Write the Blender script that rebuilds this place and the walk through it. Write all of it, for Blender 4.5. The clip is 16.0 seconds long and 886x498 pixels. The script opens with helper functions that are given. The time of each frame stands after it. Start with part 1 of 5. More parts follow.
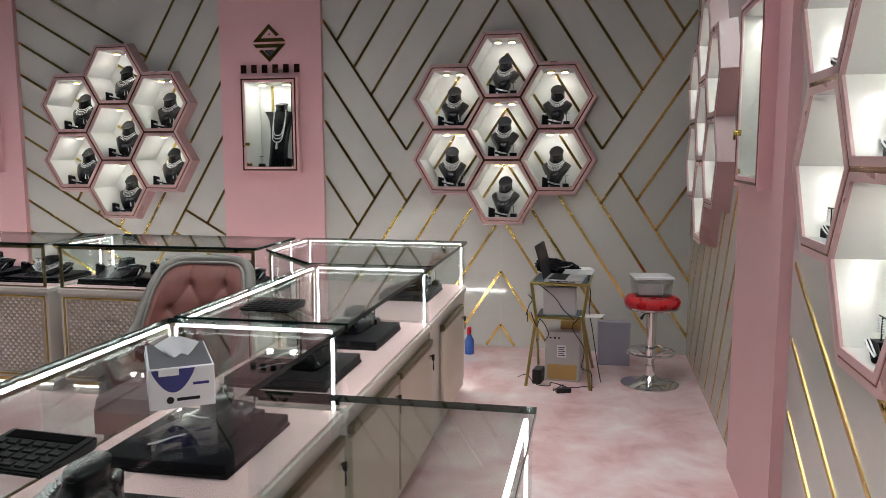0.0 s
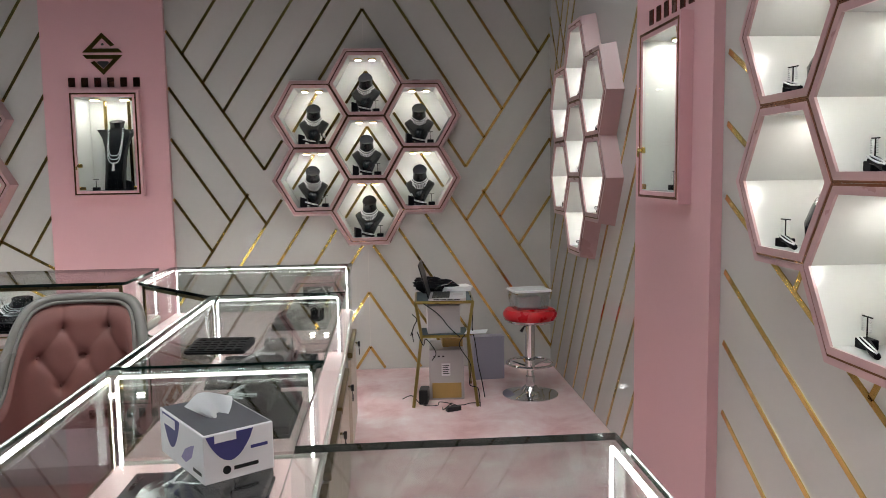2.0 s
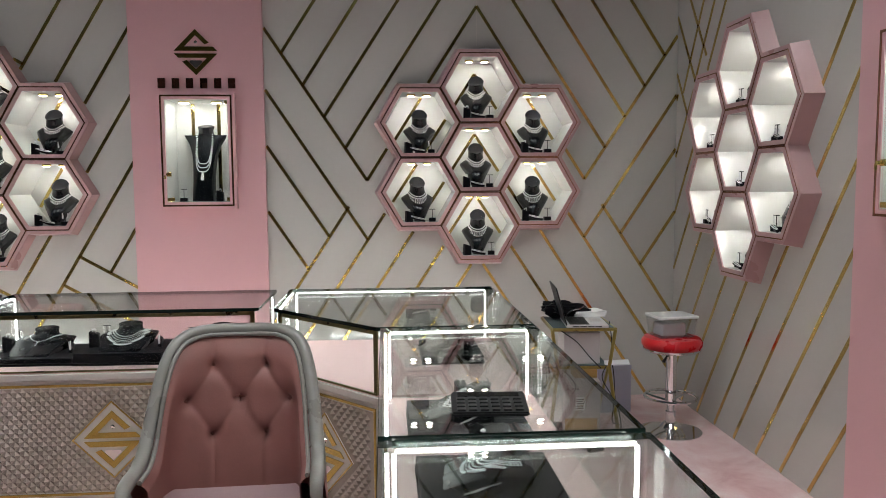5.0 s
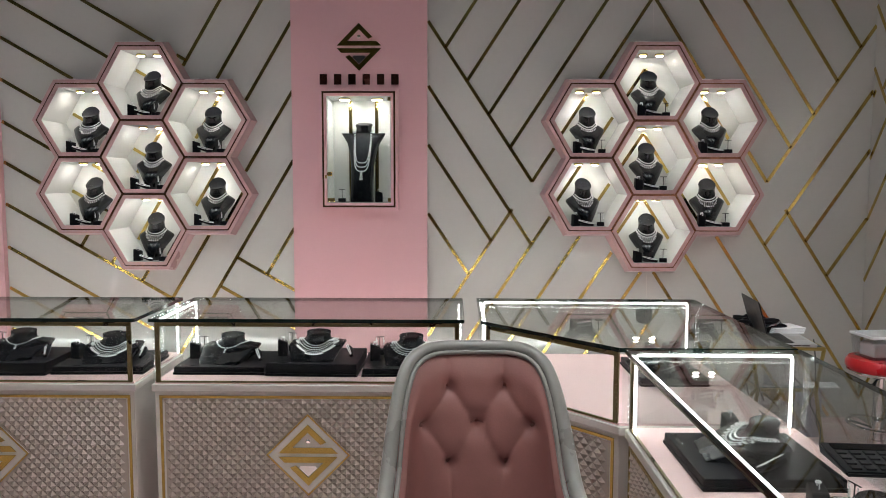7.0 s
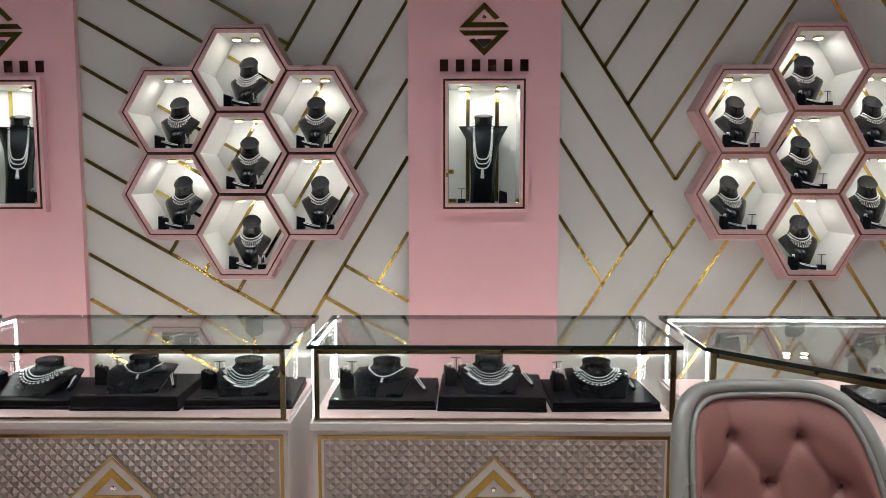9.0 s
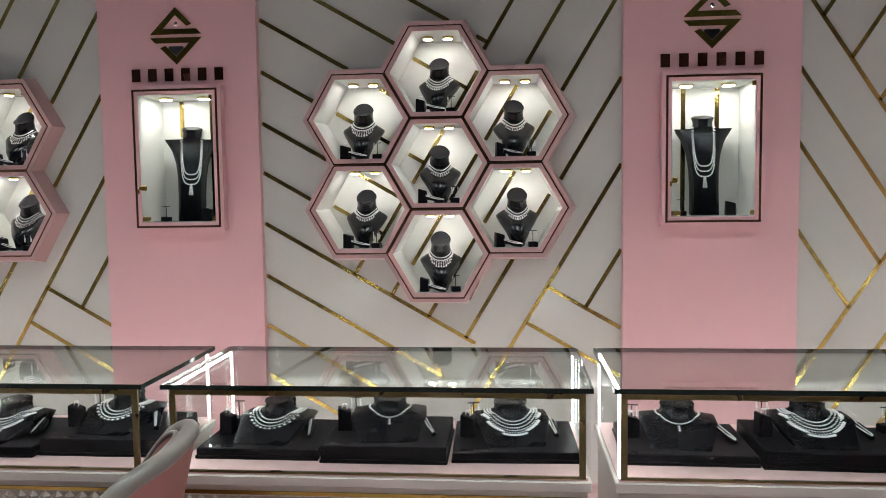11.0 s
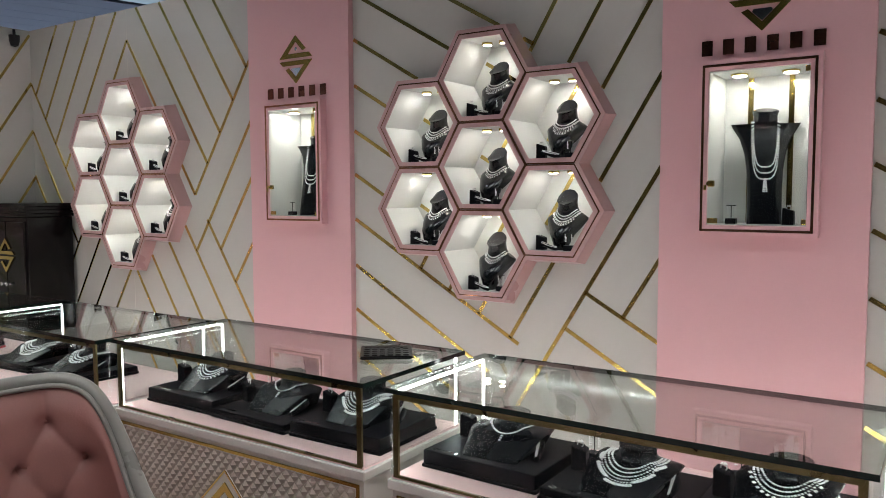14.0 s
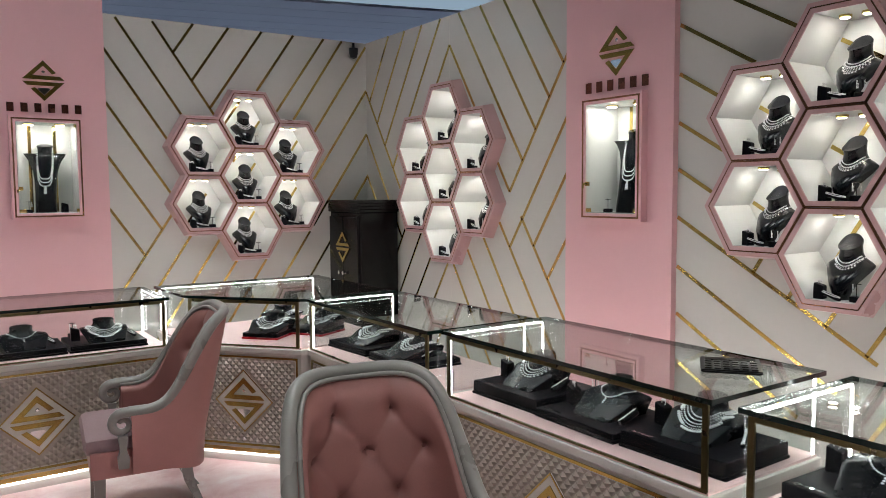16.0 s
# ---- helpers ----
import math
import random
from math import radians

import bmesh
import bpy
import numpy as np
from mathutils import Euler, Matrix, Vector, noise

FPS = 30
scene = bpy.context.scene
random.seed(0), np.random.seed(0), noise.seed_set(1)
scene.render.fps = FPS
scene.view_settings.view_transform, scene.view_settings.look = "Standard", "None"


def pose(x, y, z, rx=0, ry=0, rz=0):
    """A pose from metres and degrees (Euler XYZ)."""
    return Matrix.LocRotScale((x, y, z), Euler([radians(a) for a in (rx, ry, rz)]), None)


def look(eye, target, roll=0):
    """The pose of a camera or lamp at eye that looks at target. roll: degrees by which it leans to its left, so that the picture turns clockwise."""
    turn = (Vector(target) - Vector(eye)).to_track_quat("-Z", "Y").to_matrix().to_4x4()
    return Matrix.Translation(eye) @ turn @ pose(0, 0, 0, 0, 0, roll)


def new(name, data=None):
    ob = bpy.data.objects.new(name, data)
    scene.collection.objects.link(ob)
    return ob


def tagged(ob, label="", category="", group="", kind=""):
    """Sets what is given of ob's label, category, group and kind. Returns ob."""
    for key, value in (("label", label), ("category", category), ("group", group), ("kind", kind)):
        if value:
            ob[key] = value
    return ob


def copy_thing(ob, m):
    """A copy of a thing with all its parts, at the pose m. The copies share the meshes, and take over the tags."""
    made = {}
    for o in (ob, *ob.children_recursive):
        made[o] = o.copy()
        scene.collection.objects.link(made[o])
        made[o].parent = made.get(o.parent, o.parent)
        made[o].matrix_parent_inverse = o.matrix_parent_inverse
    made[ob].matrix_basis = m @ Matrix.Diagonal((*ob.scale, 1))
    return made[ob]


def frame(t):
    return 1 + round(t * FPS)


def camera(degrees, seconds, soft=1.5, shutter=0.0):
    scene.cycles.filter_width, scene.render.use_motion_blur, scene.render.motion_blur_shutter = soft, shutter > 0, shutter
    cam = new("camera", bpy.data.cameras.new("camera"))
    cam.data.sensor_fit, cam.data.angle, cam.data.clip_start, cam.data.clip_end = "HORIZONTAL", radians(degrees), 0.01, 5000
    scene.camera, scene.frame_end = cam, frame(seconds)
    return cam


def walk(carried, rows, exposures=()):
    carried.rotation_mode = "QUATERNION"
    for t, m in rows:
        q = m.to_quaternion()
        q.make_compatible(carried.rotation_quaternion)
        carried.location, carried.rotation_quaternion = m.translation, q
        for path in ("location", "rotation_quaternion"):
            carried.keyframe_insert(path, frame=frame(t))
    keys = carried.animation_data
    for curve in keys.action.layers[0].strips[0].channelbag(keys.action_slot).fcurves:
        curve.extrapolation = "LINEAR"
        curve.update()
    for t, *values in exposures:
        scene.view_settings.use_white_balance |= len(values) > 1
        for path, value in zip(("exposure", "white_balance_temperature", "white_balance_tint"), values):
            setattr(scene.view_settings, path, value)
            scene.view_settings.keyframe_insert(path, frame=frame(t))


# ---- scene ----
cam = camera(60.2, 16.0, 0.85)
PATH = [
    (0, (0.621, 0.243, 1.55), (0.232, 2.19, 1.308), -0.1),
    (0.5, (0.5, 0.296, 1.558), (0.228, 2.264, 1.333), -0.3),
    (1, (0.337, 0.308, 1.556), (0.186, 2.29, 1.342), -0.7),
    (1.5, (0.144, 0.296, 1.574), (0.137, 2.285, 1.369), -0.9),
    (2, (0.022, 0.319, 1.563), (0.171, 2.304, 1.362), -0.9),
    (2.5, (-0.061, 0.396, 1.564), (0.244, 2.363, 1.368), -0.7),
    (3, (-0.098, 0.463, 1.569), (0.324, 2.409, 1.381), -0.3),
    (3.5, (-0.227, 0.554, 1.576), (0.247, 2.488, 1.393), -0.2),
    (4, (-0.468, 0.643, 1.583), (-0.051, 2.591, 1.404), -0.3),
    (4.5, (-0.64, 0.751, 1.573), (-0.354, 2.722, 1.397), -0.4),
    (5, (-0.783, 0.891, 1.581), (-0.63, 2.878, 1.408), -0.4),
    (7.5, (-1.621, 1.307, 1.613), (-1.645, 3.299, 1.43), 0.1),
    (8, (-1.818, 1.447, 1.619), (-1.839, 3.438, 1.429), 0.0),
    (10.5, (-2.862, 2.092, 1.611), (-2.951, 4.083, 1.45), -0.7),
    (11, (-3.071, 2.189, 1.6), (-3.252, 4.176, 1.454), -0.8),
    (11.5, (-3.236, 2.327, 1.622), (-3.548, 4.297, 1.479), -0.9),
    (12, (-3.388, 2.426, 1.628), (-3.856, 4.366, 1.495), -0.6),
    (12.5, (-3.643, 2.442, 1.621), (-4.23, 4.35, 1.497), -0.3),
    (13, (-3.803, 2.47, 1.622), (-4.542, 4.324, 1.493), -0.0),
    (13.5, (-3.976, 2.542, 1.606), (-4.892, 4.314, 1.467), -0.0),
    (14, (-4.146, 2.64, 1.617), (-5.258, 4.295, 1.467), -0.2),
    (14.5, (-4.264, 2.685, 1.61), (-5.562, 4.2, 1.459), -0.3),
    (15, (-4.319, 2.657, 1.621), (-5.76, 4.035, 1.467), -0.4),
    (15.5, (-4.348, 2.647, 1.615), (-5.899, 3.901, 1.464), -0.5),
    (16, (-4.363, 2.642, 1.608), (-6.007, 3.772, 1.457), -0.4),
]
walk(cam, [(t, look(e, g, r)) for t, e, g, r in PATH], [(0.0, -0.06), (3.0, -0.04), (5.0, 0.04), (7.5, 0.12), (10.5, 0.06), (12.0, 0.0), (14.5, 0.03), (16.0, 0.05)])

# ---------------------------------------------------------------- light
world = bpy.data.worlds.new("hall_world")
scene.world = world
world.use_nodes = True
world.node_tree.nodes["Background"].inputs[0].default_value = (0.38, 0.52, 0.66, 1)
world.node_tree.nodes["Background"].inputs[1].default_value = 0.65
HALL_POWER = 16.2     # diffusers of the hall's unseen ceiling lights
SPOT_POWER = 128.0     # small downlights in the wall cases
LED_POWER = 20.0       # strips in the showcases
BACKFILL_POWER = 52.0      # unseen strips on the staff side, added to brighten the walls
PLINTH_POWER = 7.0     # strips at the foot of the showcases


# ---------------------------------------------------------------- materials
def nodes_of(name):
    m = bpy.data.materials.new(name)
    m.use_nodes = True
    nt = m.node_tree
    return m, nt, nt.nodes["Principled BSDF"]


def mat(name, col, rough=0.5, metal=0.0, var=0.08, scale=3.0, fine=60.0, bump=0.02, rvar=0.1, spec=0.5):
    """Plain surface with two scales of variation in colour, gloss and relief."""
    m, nt, b = nodes_of(name)
    tc = nt.nodes.new("ShaderNodeTexCoord")
    n1 = nt.nodes.new("ShaderNodeTexNoise")
    n1.inputs["Scale"].default_value, n1.inputs["Detail"].default_value = scale, 4
    n2 = nt.nodes.new("ShaderNodeTexNoise")
    n2.inputs["Scale"].default_value, n2.inputs["Detail"].default_value = fine, 3
    for n in (n1, n2):
        nt.links.new(tc.outputs["Object"], n.inputs["Vector"])
    mix = nt.nodes.new("ShaderNodeMix")
    mix.data_type = "RGBA"
    c = Vector(col)
    mix.inputs[6].default_value = (*(c * (1 - var)), 1)
    mix.inputs[7].default_value = (*[min(1, v) for v in c * (1 + var)], 1)
    add = nt.nodes.new("ShaderNodeMath")
    add.operation = "MULTIPLY_ADD"
    nt.links.new(n2.outputs["Fac"], add.inputs[0])
    add.inputs[1].default_value = 0.35
    nt.links.new(n1.outputs["Fac"], add.inputs[2])
    sub = nt.nodes.new("ShaderNodeMath")
    sub.operation = "SUBTRACT"
    nt.links.new(add.outputs[0], sub.inputs[0])
    sub.inputs[1].default_value = 0.17
    nt.links.new(sub.outputs[0], mix.inputs[0])
    nt.links.new(mix.outputs[2], b.inputs["Base Color"])
    ma = nt.nodes.new("ShaderNodeMapRange")
    ma.inputs[3].default_value, ma.inputs[4].default_value = max(0.02, rough - rvar), min(1, rough + rvar)
    nt.links.new(n1.outputs["Fac"], ma.inputs[0])
    nt.links.new(ma.outputs[0], b.inputs["Roughness"])
    b.inputs["Metallic"].default_value = metal
    b.inputs["Specular IOR Level"].default_value = spec
    if bump:
        bp = nt.nodes.new("ShaderNodeBump")
        bp.inputs["Strength"].default_value, bp.inputs["Distance"].default_value = bump, 0.01
        nt.links.new(n2.outputs["Fac"], bp.inputs["Height"])
        nt.links.new(bp.outputs[0], b.inputs["Normal"])
    return m


def glow(name, col, power):
    m = bpy.data.materials.new(name)
    m.use_nodes = True
    nt = m.node_tree
    nt.nodes.clear()
    e, o = nt.nodes.new("ShaderNodeEmission"), nt.nodes.new("ShaderNodeOutputMaterial")
    e.inputs[0].default_value, e.inputs[1].default_value = (*col, 1), power
    nt.links.new(e.outputs[0], o.inputs[0])
    return m


def glass(name, tint, gloss=1.0):
    m = bpy.data.materials.new(name)
    m.use_nodes = True
    nt = m.node_tree
    nt.nodes.clear()
    t, g = nt.nodes.new("ShaderNodeBsdfTransparent"), nt.nodes.new("ShaderNodeBsdfGlossy")
    f, x, o = nt.nodes.new("ShaderNodeLayerWeight"), nt.nodes.new("ShaderNodeMixShader"), nt.nodes.new("ShaderNodeOutputMaterial")
    t.inputs[0].default_value = (*tint, 1)
    g.inputs["Roughness"].default_value = 0.012
    f.inputs["Blend"].default_value = 0.5
    e = nt.nodes.new("ShaderNodeMath")
    e.operation = "POWER"
    e.inputs[1].default_value = 5.0
    nt.links.new(f.outputs["Facing"], e.inputs[0])
    k = nt.nodes.new("ShaderNodeMath")
    k.operation = "MULTIPLY_ADD"
    k.inputs[1].default_value, k.inputs[2].default_value = 0.96 * gloss, 0.04 * gloss
    nt.links.new(e.outputs[0], k.inputs[0])
    nt.links.new(k.outputs[0], x.inputs[0])
    nt.links.new(t.outputs[0], x.inputs[1])
    nt.links.new(g.outputs[0], x.inputs[2])
    nt.links.new(x.outputs[0], o.inputs[0])
    return m


def cloudy(name, stops, scale, rough, fine=40.0, bump=0.03):
    """Blotchy surface from a warped noise through a colour ramp."""
    m, nt, b = nodes_of(name)
    tc = nt.nodes.new("ShaderNodeTexCoord")
    n1, n2 = nt.nodes.new("ShaderNodeTexNoise"), nt.nodes.new("ShaderNodeTexNoise")
    n1.inputs["Scale"].default_value, n1.inputs["Detail"].default_value, n1.inputs["Distortion"].default_value = scale, 7, 0.35
    n1.inputs["Roughness"].default_value = 0.6
    n2.inputs["Scale"].default_value, n2.inputs["Detail"].default_value = fine, 3
    nt.links.new(tc.outputs["Object"], n1.inputs["Vector"])
    nt.links.new(tc.outputs["Object"], n2.inputs["Vector"])
    r = nt.nodes.new("ShaderNodeValToRGB")
    r.color_ramp.elements[0].position, r.color_ramp.elements[0].color = stops[0][0], (*stops[0][1], 1)
    r.color_ramp.elements[1].position, r.color_ramp.elements[1].color = stops[-1][0], (*stops[-1][1], 1)
    for p, c in stops[1:-1]:
        r.color_ramp.elements.new(p).color = (*c, 1)
    nt.links.new(n1.outputs["Fac"], r.inputs[0])
    nt.links.new(r.outputs[0], b.inputs["Base Color"])
    ma = nt.nodes.new("ShaderNodeMapRange")
    ma.inputs[3].default_value, ma.inputs[4].default_value = rough - 0.1, rough + 0.12
    nt.links.new(n2.outputs["Fac"], ma.inputs[0])
    nt.links.new(ma.outputs[0], b.inputs["Roughness"])
    bp = nt.nodes.new("ShaderNodeBump")
    bp.inputs["Strength"].default_value, bp.inputs["Distance"].default_value = bump, 0.01
    nt.links.new(n2.outputs["Fac"], bp.inputs["Height"])
    nt.links.new(bp.outputs[0], b.inputs["Normal"])
    return m


CREAM = mat("wall_laminate", (0.485, 0.472, 0.447), 0.075, var=0.05, scale=1.2, fine=35, bump=0.004, rvar=0.025)
PINK = mat("pink_paint", (0.62, 0.355, 0.378), 0.42, var=0.05, scale=1.5, fine=90, bump=0.03)
PINKSAT = mat("pink_lacquer", (0.43, 0.262, 0.266), 0.3, var=0.06, scale=4, fine=80, bump=0.02)
GOLD = mat("gold_mirror_strip", (0.66, 0.49, 0.16), 0.19, 1.0, var=0.14, scale=9, fine=11, bump=0.22, rvar=0.06)
GOLDFLAT = mat("gold_plate", (0.37, 0.28, 0.075), 0.24, 1.0, var=0.12, scale=9, fine=60, bump=0.03, rvar=0.06)
ROSE = mat("rose_gold_strip", (0.40, 0.205, 0.12), 0.20, 1.0, var=0.25, scale=11, fine=60, bump=0.04, rvar=0.1)
COPPER = mat("dark_copper", (0.20, 0.085, 0.06), 0.25, 1.0, var=0.2, scale=9, fine=60, bump=0.03)
BRONZE = mat("bronze_frame", (0.17, 0.135, 0.06), 0.30, 1.0, var=0.15, scale=8, fine=70, bump=0.02)
WHITE = mat("white_lining", (0.66, 0.665, 0.645), 0.22, var=0.03, scale=3, fine=60, bump=0.01)
BASEC = mat("champagne_lacquer", (0.52, 0.485, 0.45), 0.32, var=0.05, scale=2.5, fine=80, bump=0.015)
QUILT = mat("quilted_champagne", (0.37, 0.312, 0.272), 0.21, var=0.06, scale=4, fine=120, bump=0.02)
SHELF = mat("pink_shelf", (0.82, 0.56, 0.555), 0.5, var=0.04, scale=3, fine=100, bump=0.03)
BLACK = mat("black_leatherette", (0.008, 0.008, 0.010), 0.36, var=0.3, scale=10, fine=180, bump=0.04, spec=0.03)
LEATHER = mat("black_smooth_leather", (0.004, 0.0045, 0.006), 0.27, var=0.25, scale=8, fine=160, bump=0.012, rvar=0.06, spec=0.24)
SATIN = mat("black_satin_leather", (0.0014, 0.0018, 0.0034), 0.21, var=0.25, scale=8, fine=160, bump=0.008, rvar=0.04, spec=0.5)
VELVET = mat("black_tray", (0.006, 0.0055, 0.0065), 0.40, var=0.3, scale=12, fine=200, bump=0.04, spec=0.06)
GEM = mat("silver_gem", (0.95, 0.95, 0.96), 0.18, 0.25, var=0.08, scale=200, fine=900, bump=0.3)
SILVER = mat("silver_paint", (0.215, 0.20, 0.185), 0.30, 0.0, var=0.1, scale=6, fine=90, bump=0.03)
CHROME = mat("chrome", (0.75, 0.75, 0.76), 0.08, 1.0, var=0.05, scale=8, fine=60, bump=0.0, rvar=0.05)
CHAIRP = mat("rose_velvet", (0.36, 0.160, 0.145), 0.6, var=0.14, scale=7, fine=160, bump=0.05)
# the same rose velvet, darkened for the shade inside the back
CHAIRSHADE = mat("rose_velvet_shaded", (0.24, 0.094, 0.083), 0.55, var=0.14, scale=7, fine=160, bump=0.04)
SEATP = mat("mauve_velvet", (0.26, 0.165, 0.175), 0.65, var=0.14, scale=7, fine=140, bump=0.12)
RED = mat("red_vinyl", (0.52, 0.012, 0.02), 0.28, var=0.1, scale=7, fine=90, bump=0.03)
PLASTIC = mat("black_plastic", (0.012, 0.012, 0.013), 0.4, var=0.2, scale=15, fine=150, bump=0.04, spec=0.25)
GREYBOX = mat("grey_metal_case", (0.42, 0.40, 0.41), 0.4, 0.0, var=0.08, scale=6, fine=90)
PAPER = mat("white_paper", (0.70, 0.70, 0.72), 0.6, var=0.05, scale=9, fine=90)
LILAC = mat("lilac_print", (0.25, 0.22, 0.42), 0.5, var=0.3, scale=60, fine=200)
SLATE = mat("slate_print", (0.07, 0.07, 0.08), 0.5, var=0.15, scale=9, fine=80)
NAVY = mat("navy_print", (0.03, 0.03, 0.17), 0.45, var=0.1, scale=9, fine=80)
CARTON = mat("brown_cardboard", (0.40, 0.25, 0.08), 0.65, var=0.12, scale=9, fine=90)
BLUE = mat("blue_plastic", (0.03, 0.08, 0.30), 0.3, var=0.1, scale=9, fine=60)
LAPTOP = mat("laptop_silver", (0.5, 0.5, 0.52), 0.35, 0.6, var=0.05, scale=9, fine=90)
SAFE = mat("black_safe_paint", (0.005, 0.0045, 0.005), 0.2, var=0.3, scale=5, fine=80, bump=0.01, spec=0.25)
LAV = mat("blue_grey_ceiling_metal", (0.62, 0.69, 0.84), 0.4, 0.2, var=0.1, scale=1.5, fine=30)
DARK = mat("hall_dark", (0.07, 0.10, 0.11), 0.7, var=0.15, scale=1, fine=10)
HALLW = mat("unseen_hall_wall", (0.17, 0.165, 0.16), 0.7, var=0.08, scale=1, fine=20)
FLOOR = cloudy("pink_marbled_floor", [(0.30, (0.56, 0.31, 0.32)), (0.44, (0.68, 0.455, 0.46)), (0.55, (0.74, 0.56, 0.56)), (0.70, (0.83, 0.74, 0.735))], 3.1, 0.36)
GLASS = glass("clear_glass", (0.95, 0.97, 0.965), 0.2)
GLASSTOP = glass("clear_glass_top", (0.90, 0.925, 0.915), 0.95)
EDGE = mat("green_glass_edge", (0.004, 0.011, 0.009), 0.10, var=0.2, scale=8, fine=60, bump=0, spec=0.25)
STAFF = mat("cream_door_laminate", (0.50, 0.445, 0.36), 0.34, var=0.05, scale=2.5, fine=70, bump=0.015)
BOARD = mat("lilac_grey_board", (0.33, 0.315, 0.39), 0.45, var=0.06, scale=4, fine=70)
BRASS = mat("dull_brass_tube", (0.30, 0.235, 0.075), 0.3, 1.0, var=0.15, scale=12, fine=70, bump=0.02)
FROST = mat("frosted_plastic", (0.66, 0.68, 0.70), 0.22, var=0.08, scale=12, fine=60, bump=0.02)
CLEARP = glass("clear_plastic", (0.93, 0.94, 0.95), 1.6)
LED = glow("led_strip_light", (0.97, 1.0, 0.965), LED_POWER)
SPOT = glow("downlight_lens", (1.0, 0.965, 0.90), SPOT_POWER)
BACKFILL = glow("added_wall_wash", (0.98, 1.0, 0.97), BACKFILL_POWER)
FOOTLED = glow("plinth_strip", (1.0, 0.99, 0.96), PLINTH_POWER)
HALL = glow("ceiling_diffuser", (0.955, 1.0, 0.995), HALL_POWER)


# ---------------------------------------------------------------- mesh helpers
def mesh_ob(name, bm, mats, smooth=False):
    me = bpy.data.meshes.new(name)
    bmesh.ops.recalc_face_normals(bm, faces=bm.faces)
    bm.to_mesh(me)
    bm.free()
    for m in (mats if isinstance(mats, (list, tuple)) else [mats]):
        me.materials.append(m)
    if smooth:
        for p in me.polygons:
            p.use_smooth = True
        me.set_sharp_from_angle(angle=radians(38))
    return new(name, me)


def part(name, bm, mats, parent, label="", smooth=False):
    ob = mesh_ob(name, bm, mats, smooth)
    ob.parent = parent
    if label:
        ob["label"] = label
    return ob


def thing(name, label, category, m=None, group="", kind=""):
    ob = new(name)
    ob.empty_display_size = 0.05
    if m is not None:
        ob.matrix_basis = m
    return tagged(ob, label, category, group, kind)


def box(bm, x0, y0, z0, x1, y1, z1, m=None, bevel=0.0, mi=0):
    r = bmesh.ops.create_cube(bm, size=1)
    vs = r["verts"]
    t = Matrix.Translation(((x0 + x1) / 2, (y0 + y1) / 2, (z0 + z1) / 2)) @ Matrix.Diagonal((x1 - x0, y1 - y0, z1 - z0, 1))
    bmesh.ops.transform(bm, matrix=(m @ t if m else t), verts=vs)
    fs = set(f for v in vs for f in v.link_faces)
    if bevel:
        es = list(set(e for v in vs for e in v.link_edges))
        g = bmesh.ops.bevel(bm, geom=es, offset=bevel, segments=2, affect="EDGES", profile=0.5)
        fs = set(g["faces"]) | set(f for f in fs if f.is_valid)
    for f in fs:
        if f.is_valid:
            f.material_index = mi
    return bm


def one_box(*a, **k):
    return box(bmesh.new(), *a, **k)


def cyl(bm, p, q, r0, r1=None, seg=12, mi=0, caps=True):
    p, q = Vector(p), Vector(q)
    d = q - p
    r = bmesh.ops.create_cone(bm, cap_ends=caps, segments=seg, radius1=r0, radius2=r0 if r1 is None else r1, depth=d.length)
    m = Matrix.Translation((p + q) / 2) @ d.to_track_quat("Z", "Y").to_matrix().to_4x4()
    bmesh.ops.transform(bm, matrix=m, verts=r["verts"])
    for f in set(f for v in r["verts"] for f in v.link_faces):
        f.material_index = mi
    return bm


def tube(bm, pts, rad, seg=8, closed=False, mi=0, flat=1.0):
    """A tube along pts; rad a number or one for each point."""
    pts = [Vector(p) for p in pts]
    n = len(pts)
    rings = []
    up, last = Vector((0, 0, 1)), None
    for i, p in enumerate(pts):
        a = pts[(i - 1) % n] if closed or i else p
        b = pts[(i + 1) % n] if closed or i < n - 1 else p
        t = (b - a).normalized()
        s = t.cross(up) if last is None else last - t * last.dot(t)
        if s.length < 0.05:
            s = t.cross(Vector((0, 1, 0)))
        s.normalize()
        last = s
        u = s.cross(t)
        r = rad[i] if isinstance(rad, (list, tuple)) else rad
        rings.append([bm.verts.new(p + r * (math.cos(2 * math.pi * k / seg) * s + flat * math.sin(2 * math.pi * k / seg) * u)) for k in range(seg)])
    for i in range(n if closed else n - 1):
        A, B = rings[i], rings[(i + 1) % n]
        for k in range(seg):
            bm.faces.new((A[k], A[(k + 1) % seg], B[(k + 1) % seg], B[k])).material_index = mi
    if not closed:
        for R in (rings[0], rings[-1]):
            bm.faces.new(R).material_index = mi
    return bm


def prism(bm, pts, a0, a1, axis="z", mi=0):
    """Extrude a flat outline: along z (pts x, y) or along y (pts x, z)."""
    def at(p, a):
        return (p[0], p[1], a) if axis == "z" else (p[0], a, p[1])
    A = [bm.verts.new(at(p, a0)) for p in pts]
    B = [bm.verts.new(at(p, a1)) for p in pts]
    n = len(pts)
    fs = [bm.faces.new(A), bm.faces.new(B[::-1])]
    fs += [bm.faces.new((A[i], B[i], B[(i + 1) % n], A[(i + 1) % n])) for i in range(n)]
    for f in fs:
        f.material_index = mi
    return bm


